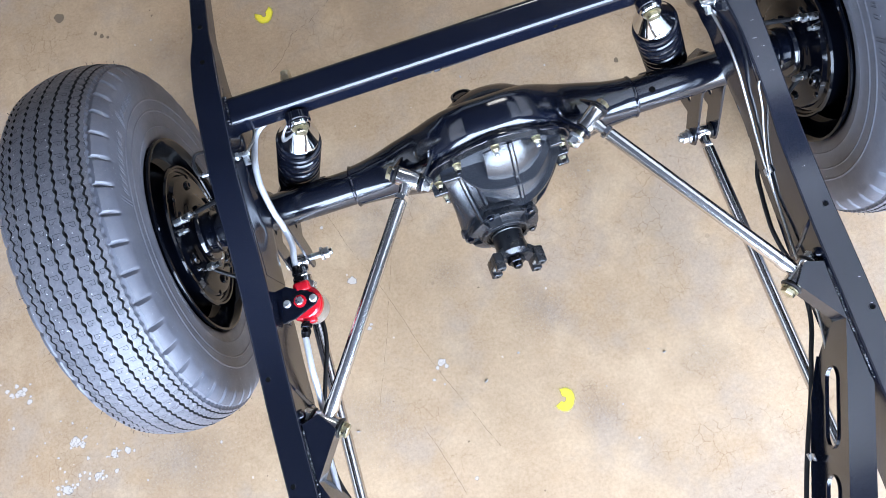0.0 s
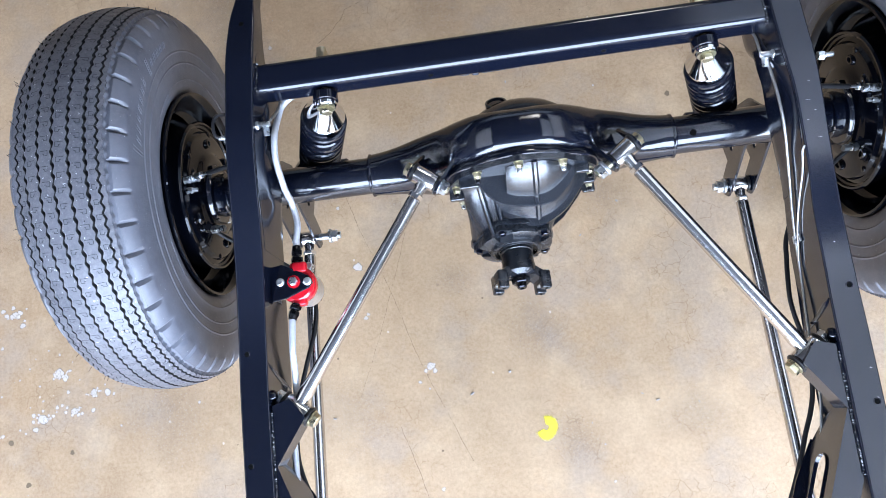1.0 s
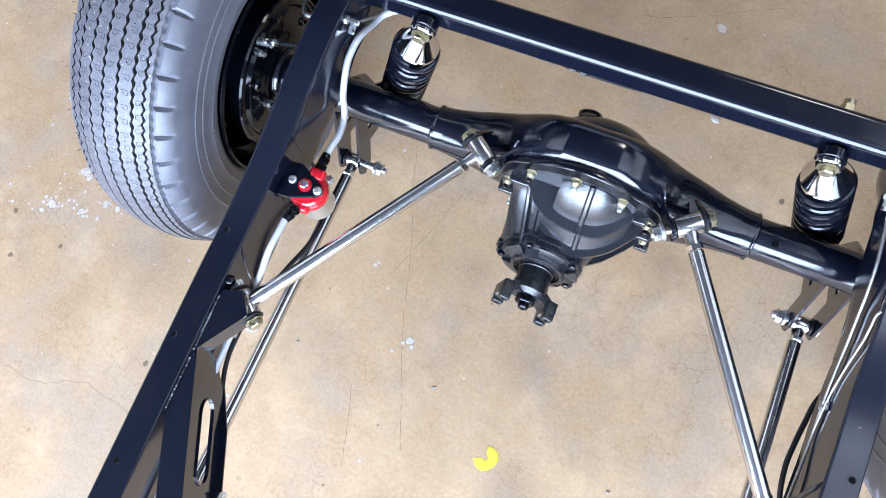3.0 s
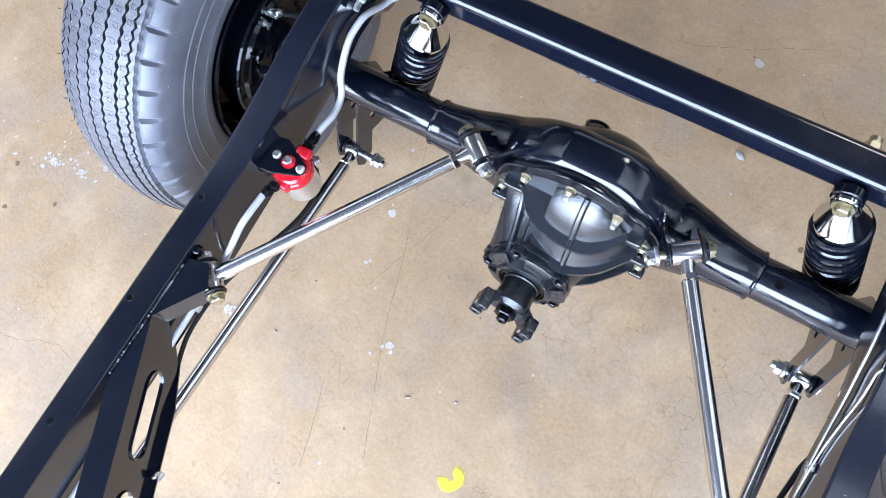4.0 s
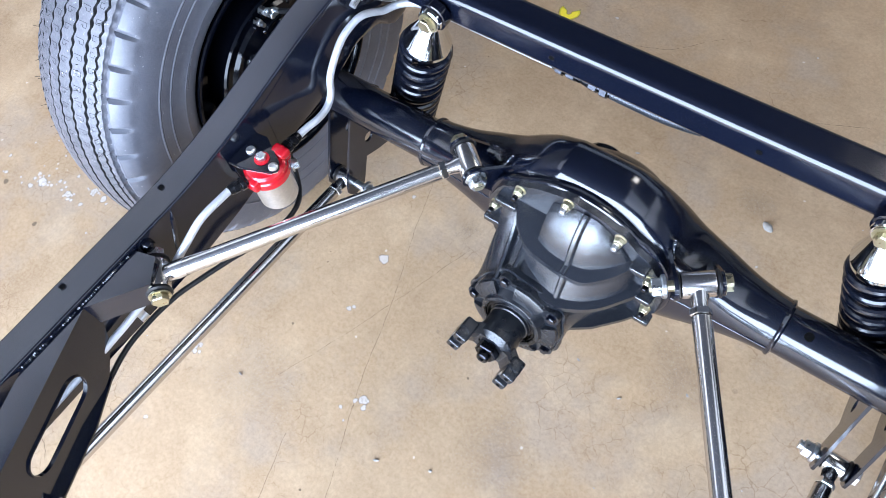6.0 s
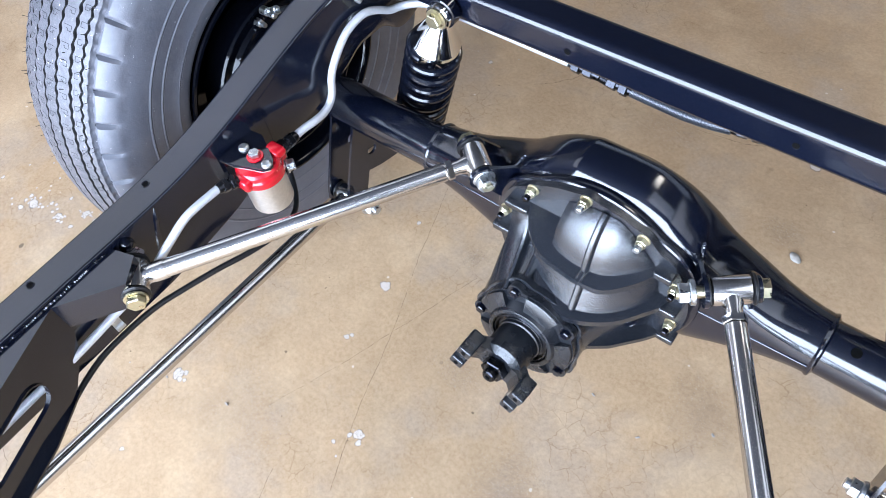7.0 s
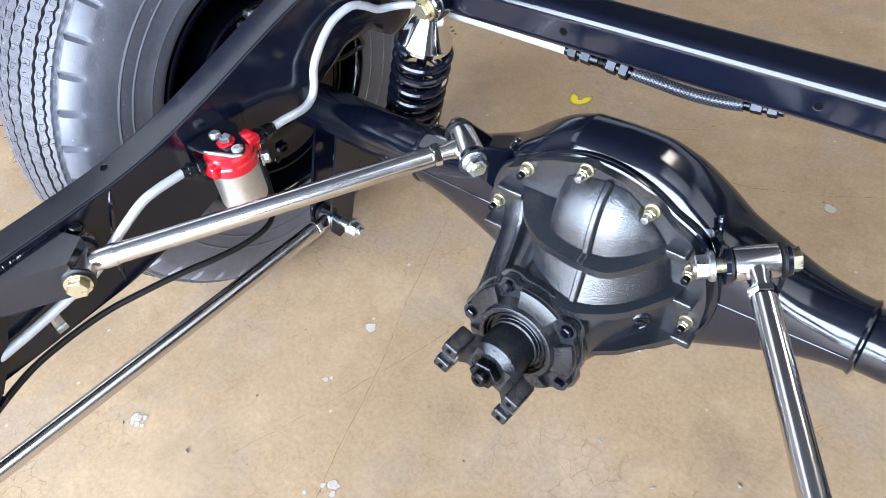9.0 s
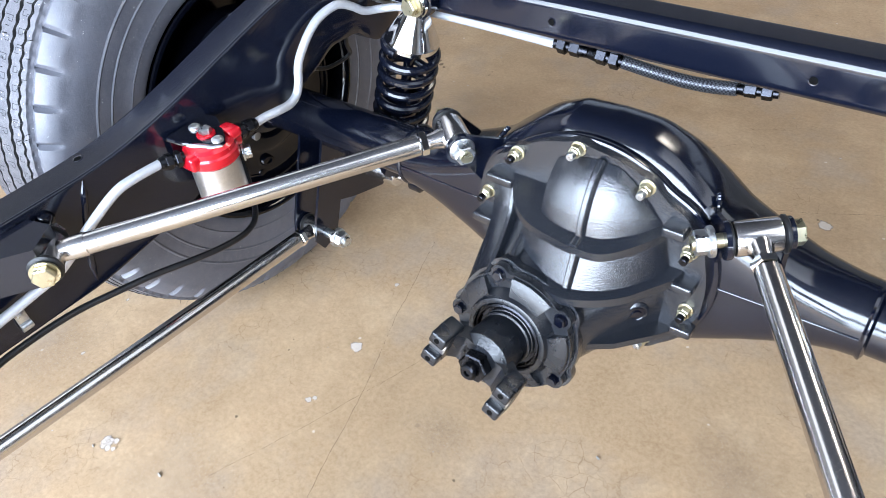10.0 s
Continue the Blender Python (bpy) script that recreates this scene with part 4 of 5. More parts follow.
for s in (-1, 1):
    bm = bm_new()
    # arm from the barrel to the ear
    arm = [(s * 0.016, 0.058), (s * 0.034, 0.068), (s * 0.052, 0.080), (s * 0.055, 0.100), (s * 0.042, 0.103), (s * 0.036, 0.092), (s * 0.026, 0.084), (s * 0.012, 0.084)]
    m = yoke_m @ Matrix(((1, 0, 0, 0), (0, 0, -1, 0.019), (0, 1, 0, 0), (0, 0, 0, 1)))
    plate(bm, arm, [], 0.038, m)
    bmesh.ops.bevel(bm, geom=[e for e in bm.edges if abs(e.calc_face_angle(0)) > 0.6], offset=0.003, segments=2, affect='EDGES')
    box(bm, (0.022, 0.050, 0.027), yoke_m @ Matrix.Translation((s * 0.046, 0, 0.089)), 0.004, 3)
    ear = part("yoke_ear", bm, CAST_FINE, diff)
    for t_ in (-1, 1):
        bm = bm_new()
        box(bm, (0.021, 0.017, 0.018), yoke_m @ Matrix.Translation((s * 0.046, t_ * 0.0158, 0.1055)), 0.003, 3)
        part("clamp_pad", bm, CAST_FINE, ear)
        bm = bm_new()
        lathe(bm, [(0.0035, 0), (0.0035, 0.0006)], yoke_m @ Matrix.Translation((s * 0.046, t_ * 0.0165, 0.1144)), 12)
        part("hole", bm, DARK, ear)
    bm = bm_new()
    box(bm, (0.0216, 0.0152, 0.004), yoke_m @ Matrix.Translation((s * 0.046, 0, 0.1030)), 0.001)
    part("bearing_seat", bm, BARE, ear, "bright machined bearing seat")
bm = bm_new()
hexa(bm, mp @ Matrix.Translation((0, 0, 0.084)), 0.033, 0.014, 0.002)
part("pinion_nut", bm, BLACK_ANOD, diff)
bm = bm_new()
lathe(bm, [(0.010, 0.098), (0.010, 0.106), (0.008, 0.108), (0.004, 0.108), (0.003, 0.105)], mp, 20)
part("pinion_thread", bm, BLACK_ANOD, diff)

# ---- suspension links ----


def tee_end(thing_, centre, axis, width, r, toward, shank, nut_out, nut_gap, head_first, names):
    """A tee-shaped link end: bushing across, bolt with washers through it, short shank into the bar."""
    c, u = Vector(centre), Vector(axis).normalized()
    a, b = c - u * width / 2, c + u * width / 2
    bm = bm_new()
    lathe(bm, [(r * 0.80, 0.0), (r * 0.97, 0.002), (r, 0.005), (r, width - 0.005), (r * 0.97, width - 0.002), (r * 0.80, width)], along(a, b), 32)
    t = Vector(toward).normalized()
    lathe(bm, [(r * 0.72, 0), (r * 0.70, r * 1.0), (shank, r * 1.5), (shank, r * 2.4)], along(c, c + t), 24)
    end = part("rod_end", bm, STAINLESS, thing_, "polished tee-shaped rod end")
    for q, d in ((a, -u), (b, u)):
        bm = bm_new()
        lathe(bm, [(r * 0.92, 0), (r * 1.08, 0.0015), (r * 1.08, 0.004), (r * 0.9, 0.006)], along(q, q + d), 28)
        part("bushing", bm, HOSE, end, "black urethane bushing")
    h0 = a - u * 0.008
    bm = bm_new()
    lathe(bm, [(0.0165, 0), (0.0165, 0.0025)], along(h0, h0 - u), 24)
    hexa(bm, along(h0 - u * 0.0025, h0 - u), 0.0238, 0.010)
    part("bolt_head", bm, names[0], end, "plated hex bolt head")
    n0 = b + u * nut_gap
    bm = bm_new()
    lathe(bm, [(0.0150, -0.007), (0.0165, -0.006), (0.0165, -0.0015), (0.0150, 0)], along(n0, n0 + u), 24)
    hexa(bm, along(n0, n0 + u), 0.0238, 0.013)
    part("nut", bm, names[1], end, "plated lock nut")
    bm = bm_new()
    rod(bm, b, n0 + u * nut_out, 0.0078, 16)
    part("bolt_shank", bm, names[0], end)
    return end


def link_bar(name, p_rear, p_front, r, start, stop, label):
    L = thing(name, p_front, label, "suspension link", "suspension links")
    a, b = Vector(p_rear), Vector(p_front)
    d = (b - a).normalized()
    s0, s1 = a + d * start, b - d * stop
    bm = bm_new()
    ln = (s1 - s0).length
    lathe(bm, [(r - 0.0015, 0), (r, 0.0015), (r, ln - 0.0015), (r - 0.0015, ln)], along(s0, s1), 36)
    part("bar", bm, STAINLESS, L, "polished stainless steel bar")
    bm = bm_new()
    hexa(bm, along(s0 - d * 0.011, s0), r * 1.95, 0.010)
    part("jam_nut", bm, CHROME, L)
    return L, d


for s in (-1, 1):
    rear, front = Vector((s * 0.189, -0.024, 0.520)), Vector((XC + s * 0.466, -0.432, 0.495))
    L, d = link_bar("upper_link", rear, front, 0.0132, 0.046, 0.012, "polished stainless diagonal upper suspension link bar")
    u = Vector((s * -0.816, -0.571, -0.09))
    tee_end(L, rear, u, 0.048, 0.0185, d, 0.0105, 0.016, 0.010 if s < 0 else 0.024, True, (GOLD, ZINC))
    uf = Vector((s * 0.80, 0.60, -0.02))
    tee_end(L, front, uf, 0.052, 0.0185, -d, 0.0145, 0.013, 0.008, True, (GOLD, ZINC))
    rear, front = Vector((XC + s * 0.489, -0.037, 0.245)), Vector((XC + s * 0.483, -0.99, 0.312))
    L, d = link_bar("lower_link", rear, front, 0.0132, 0.042, 0.05, "polished stainless lower suspension link bar")
    tee_end(L, rear, (s * -1, 0, 0), 0.034, 0.0165, d, 0.0105, 0.020, 0.038 if s < 0 else 0.018, True, (ZINC, ZINC))

# ---- coilover shocks ----
for s in (-1, 1):
    top, low = Vector((s * 0.354 - 0.002, 0.126, 0.602)), Vector((s * 0.455 - 0.002, 0.120, 0.275))
    S = thing("coilover_shock", low, "black coil spring shock absorber with chrome upper cap", "shock absorber", "coilover shocks")
    ax = (low - top).normalized()
    m = along(top, low)
    bm = bm_new()
    rod(bm, (top.x, 0.114, top.z), (top.x, 0.124, top.z), 0.021, 32, 0.002)
    rod(bm, top, top + ax * 0.03, 0.014, 20)
    eye = part("upper_eye", bm, CHROME, S, "chrome upper shock eye")
    bm = bm_new()
    lathe(bm, [(0.0205, 0.0), (0.0240, 0.002), (0.0240, 0.017), (0.0205, 0.019)], along((top.x, 0.124, top.z), (top.x, 1, top.z)), 28)
    part("bushing", bm, GLOSS_BLACK, eye, "gloss black bushing cup")
    bm = bm_new()
    lathe(bm, [(0.017, 0), (0.017, 0.002)], along((top.x, 0.113, top.z), (top.x, -1, top.z)), 24)
    hexa(bm, along((top.x, 0.111, top.z), (top.x, -1, top.z)), 0.022, 0.010)
    rod(bm, (top.x, 0.113, top.z), (top.x, 0.222, top.z), 0.007, 14)
    part("bolt", bm, GOLD, eye, "yellow zinc hex bolt")
    bm = bm_new()
    hexa(bm, along((top.x, 0.210, top.z + 0.006), (top.x, 1, top.z + 0.006)), 0.022, 0.014)
    lathe(bm, [(0.0095, 0.014), (0.0095, 0.024), (0.006, 0.026)], along((top.x, 0.210, top.z + 0.006), (top.x, 1, top.z + 0.006)), 18)
    part("nut", bm, BRASS, eye, "bronze coloured lock nut behind the crossmember")
    bm = bm_new()
    lathe(bm, [(0.015, 0.012), (0.019, 0.018), (0.0385, 0.056), (0.0405, 0.059), (0.0405, 0.066), (0.030, 0.067)], m, 40)
    part("spring_cap", bm, CHROME, S, "chrome cone spring cap")
    ln = (low - top).length
    bm = bm_new()
    turns, n = 9.0, 300
    pts = []
    for i in range(n + 1):
        a = 2 * math.pi * turns * i / n
        h = 0.068 + (ln - 0.122) * i / n
        pts.append(m @ Vector((0.0400 * math.cos(a), 0.0400 * math.sin(a), h)))
    sweep(bm, pts, 0.0066, 10)
    part("spring", bm, SPRING_BLACK, S, "black coil spring")
    bm = bm_new()
    lathe(bm, [(0.008, 0.06), (0.008, 0.17), (0.0255, 0.171), (0.027, 0.175), (0.027, ln - 0.06), (0.040, ln - 0.058), (0.040, ln - 0.045), (0.026, ln - 0.043), (0.022, ln - 0.01)], m, 28)
    part("damper_body", bm, GLOSS_BLACK, S, "black damper tube with bright rod")
    bm = bm_new()
    lathe(bm, [(0.0078, 0.055), (0.0078, 0.172)], m, 16)
    part("damper_rod", bm, CHROME, S)
    bm = bm_new()
    rod(bm, (low.x - s * 0.02, low.y, low.z), (low.x + s * 0.02, low.y, low.z), 0.020, 26, 0.002)
    rod(bm, (low.x + s * 0.03, low.y, low.z), (low.x - s * 0.06, low.y, low.z), 0.008, 16)
    part("lower_eye", bm, CHROME, S)
    bm = bm_new()
    rod(bm, (low.x - s * 0.045, low.y, low.z), (low.x - s * 0.072, low.y, low.z), 0.015, 24, 0.004)
    part("cap", bm, GLOSS_BLACK, S, "rounded black end cap")

# ---- wheels ----
TX, TR, WY = 0.771, 0.4025, 0.044        # tyre centre from the middle, tyre radius, wheel line


def tyre_mesh():
    """Tyre with zigzag ribs on the tread, scalloped shoulders and rings on the walls; axle along local x."""
    grooves = (-0.052, -0.026, 0.0, 0.026, 0.052)
    thin = (-0.0695, 0.0695)
    half = 0.0785
    xs = set()
    for g in grooves:
        xs.update((g - 0.0036, g - 0.0022, g + 0.0022, g + 0.0036))
    for g in thin:
        xs.update((g - 0.0019, g - 0.0012, g + 0.0012, g + 0.0019))
    xs.update([-half, half, -0.0625, 0.0625, -0.039, -0.013, 0.013, 0.039, -0.0738, 0.0738])
    tread = sorted(xs)
    wall = [(0.0783, 0.3812), (0.0802, 0.3795), (0.0855, 0.3780), (0.0915, 0.3730), (0.0975, 0.3660), (0.1020, 0.3580), (0.1040, 0.3530), (0.1055, 0.3490), (0.1080, 0.3380), (0.1095, 0.322), (0.1090, 0.3050), (0.1103, 0.302), (0.1086, 0.2990),
            (0.1080, 0.288), (0.1070, 0.2810), (0.1082, 0.2785), (0.1064, 0.2760), (0.1050, 0.262), (0.1036, 0.249), (0.1044, 0.2450), (0.1028, 0.2435), (0.1016, 0.236), (0.1000, 0.226), (0.096, 0.219), (0.080, 0.209)]
    n = 792
    me = bpy.data.meshes.new("tyre")
    cols = [(-x, r, "w", i) for i, (x, r) in reversed(list(enumerate(wall)))] + [(x, None, "t", 0) for x in tread] + [(x, r, "w", i) for i, (x, r) in enumerate(wall)]
    verts, faces, mats = [], [], []
    for j in range(n):
        a = 2 * math.pi * j / n
        zig = (0.0, 0.8, 1.0, 0.2, -0.8, -1.0)[j % 6] * 0.0013
        fat = (0.95, 0.75, 0.45, 0.30, 0.34, 0.62)[j % 6]
        for x, r, kind, i in cols:
            if kind == "t":
                crown = TR - 0.017 * (x / half) ** 2
                g = min(grooves, key=lambda q: abs(q - x))
                h = min(thin, key=lambda q: abs(q - x))
                rr, xx = crown, x
                if abs(x - g) < 0.004:
                    rr = crown - (0.0095 if abs(abs(x - g) - 0.0022) < 1e-6 else 0.0)
                    xx = g + (x - g) * fat + zig
                elif abs(x - h) < 0.002:
                    rr = crown - (0.006 if abs(abs(x - h) - 0.0012) < 1e-6 else 0.0)
                    xx = x + zig * 1.6
                elif abs(abs(x) - half) < 1e-6:
                    xx = x + zig * 0.7
            else:
                rr, xx = r, x
                sg = 1 if x > 0 else -1
                if i in (0, 1):
                    xx = x + sg * (0.0014 if j % 6 in (1, 2) else -0.0011 if j % 6 in (4, 5) else 0)
                    rr = r - (0.002 if i == 1 else 0)
                if 2 <= i <= 6:
                    ph = j % 18
                    cut = {0: 1.0, 1: 0.5, 17: 0.30}.get(ph, 0.0)
                    depth = (0.0080, 0.0085, 0.0068, 0.0040, 0.0010)[i - 2]
                    xx -= sg * depth * cut * (1.0 if sg > 0 else 0.3)
                    rr -= 0.3 * depth * cut
                    if ph not in (0,):
                        xx += sg * 0.0014 * math.sin(math.pi * ph / 18)
            verts.append((xx, rr * math.cos(a), rr * math.sin(a)))
    c = len(cols)
    for j in range(n):
        k2 = (j + 1) % n
        for i in range(c - 1):
            faces.append((j * c + i, k2 * c + i, k2 * c + i + 1, j * c + i + 1))
            x0, x1 = cols[i], cols[i + 1]
            # groove faces take the darkened rubber, which deepens their shade
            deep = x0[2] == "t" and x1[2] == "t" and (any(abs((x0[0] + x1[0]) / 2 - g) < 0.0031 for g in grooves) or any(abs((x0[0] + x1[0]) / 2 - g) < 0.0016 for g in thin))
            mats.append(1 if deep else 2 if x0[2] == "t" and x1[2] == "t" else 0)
    me.from_pydata(verts, [], faces)
    me.materials.append(RUBBER)
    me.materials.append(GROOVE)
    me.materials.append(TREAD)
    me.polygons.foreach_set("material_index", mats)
    me.polygons.foreach_set("use_smooth", [True] * len(faces))
    me.update()
    me.set_sharp_from_angle(angle=radians(24))
    return me


def build_wheel():
    """The wheel with its axle along x; the inner side looks to +x (as mounted at negative x)."""
    at = Vector((-TX, WY, TR + 0.001))
    W = thing("wheel", (at.x, at.y, 0.001), "black steel wheel with a grey-black ribbed tyre", "wheel", "rear wheels")
    ty = new("tyre", tyre_mesh())
    ty.parent = W
    ty.location = (0, 0, TR)
    tagged(ty, "dusty black rubber tyre with zigzag ribbed tread")
    M = along(at, at + Vector((1, 0, 0)))      # local z to the inner side
    bm = bm_new()
    prof = [(0.216, 0.098), (0.2190, 0.102), (0.2180, 0.106), (0.2135, 0.107), (0.207, 0.101), (0.203, 0.092), (0.201, 0.066), (0.196, 0.054), (0.186, 0.046), (0.184, 0.00), (0.180, -0.03), (0.150, -0.05), (0.05, -0.05)]
    lathe(bm, prof, M, 72, caps=False)
    outer = [(0.226, -0.090), (0.2285, -0.093), (0.222, -0.098), (0.209, -0.084), (0.207, -0.062), (0.19, -0.052), (0.17, -0.060), (0.12, -0.050), (0.10, -0.062), (0.05, -0.066), (0.02, -0.068)]
    lathe(bm, outer, M, 72, caps=False)
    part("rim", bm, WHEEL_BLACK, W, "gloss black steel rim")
    # flat dark hook strips for the tread cuts' shade, and rubber hairs left from the mould
    rnd = random.Random(11)
    bm = bm_new()
    for row, x0 in enumerate((-0.0645, -0.039, -0.013, 0.013, 0.039, 0.0645)):
        for j in range(98):
            a = 2 * math.pi * (j + 0.5 * (row % 2)) / 98
            def put(dx, da):
                x = x0 + dx
                r = TR - 0.017 * (x / 0.077) ** 2 + 0.0006
                return Vector((at.x + x, at.y + r * math.cos(a + da), at.z + r * math.sin(a + da)))
            f_ = 1 if row % 2 else -1
            line = [(f_ * 0.0072, -0.012), (-f_ * 0.0062, -0.012), (-f_ * 0.0062, 0.008), (0.0, 0.008), (0.0, 0.0), (f_ * 0.003, 0.0)]
            for (x1, a1), (x2, a2) in zip(line, line[1:]):
                w = 0.0005
                if abs(a1 - a2) < 1e-6:
                    q = [put(x1, a1 - w / TR), put(x2, a1 - w / TR), put(x2, a1 + w / TR), put(x1, a1 + w / TR)]
                else:
                    q = [put(x1 - w, a1), put(x1 - w, a2), put(x1 + w, a2), put(x1 + w, a1)]
                bm.faces.new([bm.verts.new(p) for p in q])
    part("tread_pattern", bm, CUT, W, "flat dark hook-shaped strips for the shaded cuts in the tread ribs", kind="stuff")
    bm = bm_new()
    for i in range(150):
        a = rnd.uniform(0, 2 * math.pi)
        x = rnd.choice((-0.088, -0.080, -0.078, 0.080, 0.079, -0.065, 0.040, 0.0, 0.066))
        r = TR - 0.017 * (x / 0.077) ** 2
        p = Vector((at.x + x, at.y + r * math.cos(a), at.z + r * math.sin(a)))
        d = Vector((x * 2.0 + rnd.uniform(-0.2, 0.2), math.cos(a + rnd.uniform(-0.4, 0.4)), math.sin(a + rnd.uniform(-0.4, 0.4)))).normalized()
        rod(bm, p, p + d * rnd.uniform(0.004, 0.010), 0.00045, 4)
    part("mould_hairs", bm, GROOVE, W, "short rubber mould hairs", kind="stuff")
    # raised script on the inner wall: plain bars
    bm = bm_new()
    for i in range(15):
        if i == 8:
            continue
        a = radians(86 + i * 3.6)
        r0, r1 = 0.318 - (0.006 if i in (0, 9) else 0), 0.330 + (0.012 if i in (0, 9) else 0.0)
        for aa in (a, a - 0.02):
            p0 = Vector((at.x + 0.1108, at.y - r0 * math.cos(aa), at.z + r0 * math.sin(aa)))
            p1 = Vector((at.x + 0.1096, at.y - r1 * math.cos(aa + 0.02), at.z + r1 * math.sin(aa + 0.02)))
            rod(bm, p0, p1, 0.0007, 6)
    for row, (r0, a0, count) in enumerate(((0.2395, 32, 17), (0.2440, 33, 13), (0.2405, 108, 14))):
        for i in range(count):
            if rnd.random() < 0.12:
                continue
            a = radians(a0 + 1.55 * i)
            x = at.x + 0.1012 + (r0 - 0.236) * 0.22
            p0 = Vector((x + 0.0006, at.y - r0 * math.cos(a), at.z + r0 * math.sin(a)))
            p1 = Vector((x + 0.0018, at.y - (r0 + 0.0028) * math.cos(a), at.z + (r0 + 0.0028) * math.sin(a)))
            rod(bm, p0, p1, 0.0009, 6)
    part("sidewall_bars", bm, RUBBER, W, "raised rubber bars on the sidewall", kind="stuff")
    return W


wheel = build_wheel()
copy_thing(wheel, pose(TX, WY, 0.001, 0, 0, 180))


def build_brake(s):
    """Drum brake backing plate on the end of the axle tube, seen inside the wheel."""
    c = Vector((s * 0.659, WY - 0.004, 0.406))
    B = thing("brake_assembly", (c.x, c.y, c.z - 0.16), "gloss black drum brake backing plate on the axle end", "brake", "rear drum brakes")
    m = along(c, c - Vector((s, 0, 0)))       # local z to the middle of the car
    bm = bm_new()
    lathe(bm, [(0.150, -0.060), (0.152, -0.016), (0.1585, -0.012), (0.160, -0.006), (0.1575, -0.002), (0.1535, -0.002), (0.1515, -0.007), (0.147, -0.009), (0.139, -0.006), (0.134, 0.001), (0.126, 0.003),
               (0.098, 0.003), (0.090, 0.0075), (0.083, 0.0115), (0.066, 0.0125), (0.062, 0.018), (0.05, 0.018)], m, 72)
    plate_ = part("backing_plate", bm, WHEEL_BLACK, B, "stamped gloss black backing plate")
    for a_, w in ((92, 0.050), (132, 0.026), (215, 0.032), (255, 0.026), (325, 0.036), (20, 0.026)):
        bm = bm_new()
        em = m @ Matrix.Rotation(radians(a_), 4, 'Z') @ Matrix.Translation((0.111, 0, 0.002)) @ Matrix.Diagonal((0.55, w / 0.032, 1, 1))
        lathe(bm, [(0.0175, 0.0), (0.0165, 0.0035), (0.0140, 0.0060), (0.0090, 0.0062), (0.0080, 0.0030), (0.002, 0.0028)], em, 28)
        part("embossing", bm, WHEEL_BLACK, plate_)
    for i in range(4):
        a = radians(45 + 90 * i)
        p = m @ Vector((0.062 * math.cos(a), 0.062 * math.sin(a), 0.010))
        bm = bm_new()
        hexa(bm, along(p, p + (m.to_3x3() @ Vector((0, 0, 1)))), 0.014, 0.009)
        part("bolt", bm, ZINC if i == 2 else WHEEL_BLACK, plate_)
    for i in range(6):
        a = radians(10 + 60 * i)
        p = m @ Vector((0.132 * math.cos(a), 0.132 * math.sin(a), 0.0015))
        bm = bm_new()
        lathe(bm, [(0.007, 0), (0.006, 0.002), (0.003, 0.003)], along(p, p - Vector((s, 0, 0))), 14)
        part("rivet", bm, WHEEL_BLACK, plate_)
    # wheel cylinder fittings: bleeder and hose end
    p = Vector((s * 0.655, AY - 0.030, AZ + 0.135))
    bm = bm_new()
    hexa(bm, along(p, p - Vector((s, 0, 0))), 0.012, 0.012)
    rod(bm, p, p + Vector((-s * 0.022, 0, 0)), 0.004, 12)
    part("bleeder", bm, ZINC, B, "zinc bleeder screw")
    q = Vector((s * 0.655, AY - 0.012, AZ + 0.146))
    bm = bm_new()
    hexa(bm, along(q, q - Vector((s, 0, 0))), 0.014, 0.014)
    lathe(bm, [(0.006, 0.014), (0.006, 0.030), (0.0045, 0.032)], along(q, q - Vector((s, 0, 0))), 14)
    part("hose_fitting", bm, ZINC, B, "zinc brake hose fitting")
    r = Vector((s * 0.653, AY - 0.078, AZ + 0.020))
    bm = bm_new()
    hexa(bm, along(r, r + Vector((-s, -0.1, 0.2))), 0.016, 0.014)
    rod(bm, r, r + Vector((-s * 0.03, -0.003, 0.006)), 0.0065, 14)
    part("cable_fitting", bm, ZINC, B, "zinc parking cable fitting")
    return B


for side in (-1, 1):
    build_brake(side)

# ---- fuel filter on the rail ----
fx, fy = -0.455, -0.201
FF = thing("fuel_filter", (fx, fy, 0.440), "red anodised fuel filter head over a bright canister", "fuel filter")
bm = bm_new()
lathe(bm, [(0.030, 0.440), (0.0325, 0.443), (0.0325, 0.505), (0.030, 0.507)], Matrix.Translation((fx, fy, 0)), 40)
part("canister", bm, ALU, FF, "bright satin canister")
bm = bm_new()
lathe(bm, [(0.0335, 0.500), (0.036, 0.503), (0.036, 0.514), (0.034, 0.517), (0.034, 0.524), (0.030, 0.528), (0.018, 0.530)], Matrix.Translation((fx, fy, 0)), 40)
box(bm, (0.030, 0.085, 0.022), Matrix.Translation((fx + 0.002, fy, 0.5145)), 0.006, 3)
box(bm, (0.030, 0.022, 0.016), Matrix.Translation((fx + 0.008, fy + 0.030, 0.527)), 0.006, 3)
head = part("filter_head", bm, RED, FF, "red anodised filter head")
bm = bm_new()
plate(bm, [(-0.500, -0.231), (-0.500, -0.166), (-0.479, -0.163), (-0.430, -0.189), (-0.4225, -0.197), (-0.4225, -0.203), (-0.430, -0.211), (-0.474, -0.228)], [], 0.004, Matrix.Translation((0, 0, 0.5305)))
plate(bm, [(-0.230, 0.490), (-0.166, 0.490), (-0.166, 0.534), (-0.230, 0.534)], [], 0.004, Matrix(((0, 0, 1, -0.4995), (1, 0, 0, 0), (0, 1, 0, 0), (0, 0, 0, 1))))
bracket_ = part("bracket", bm, GLOSS_BLACK, FF, "black angled mounting bracket")
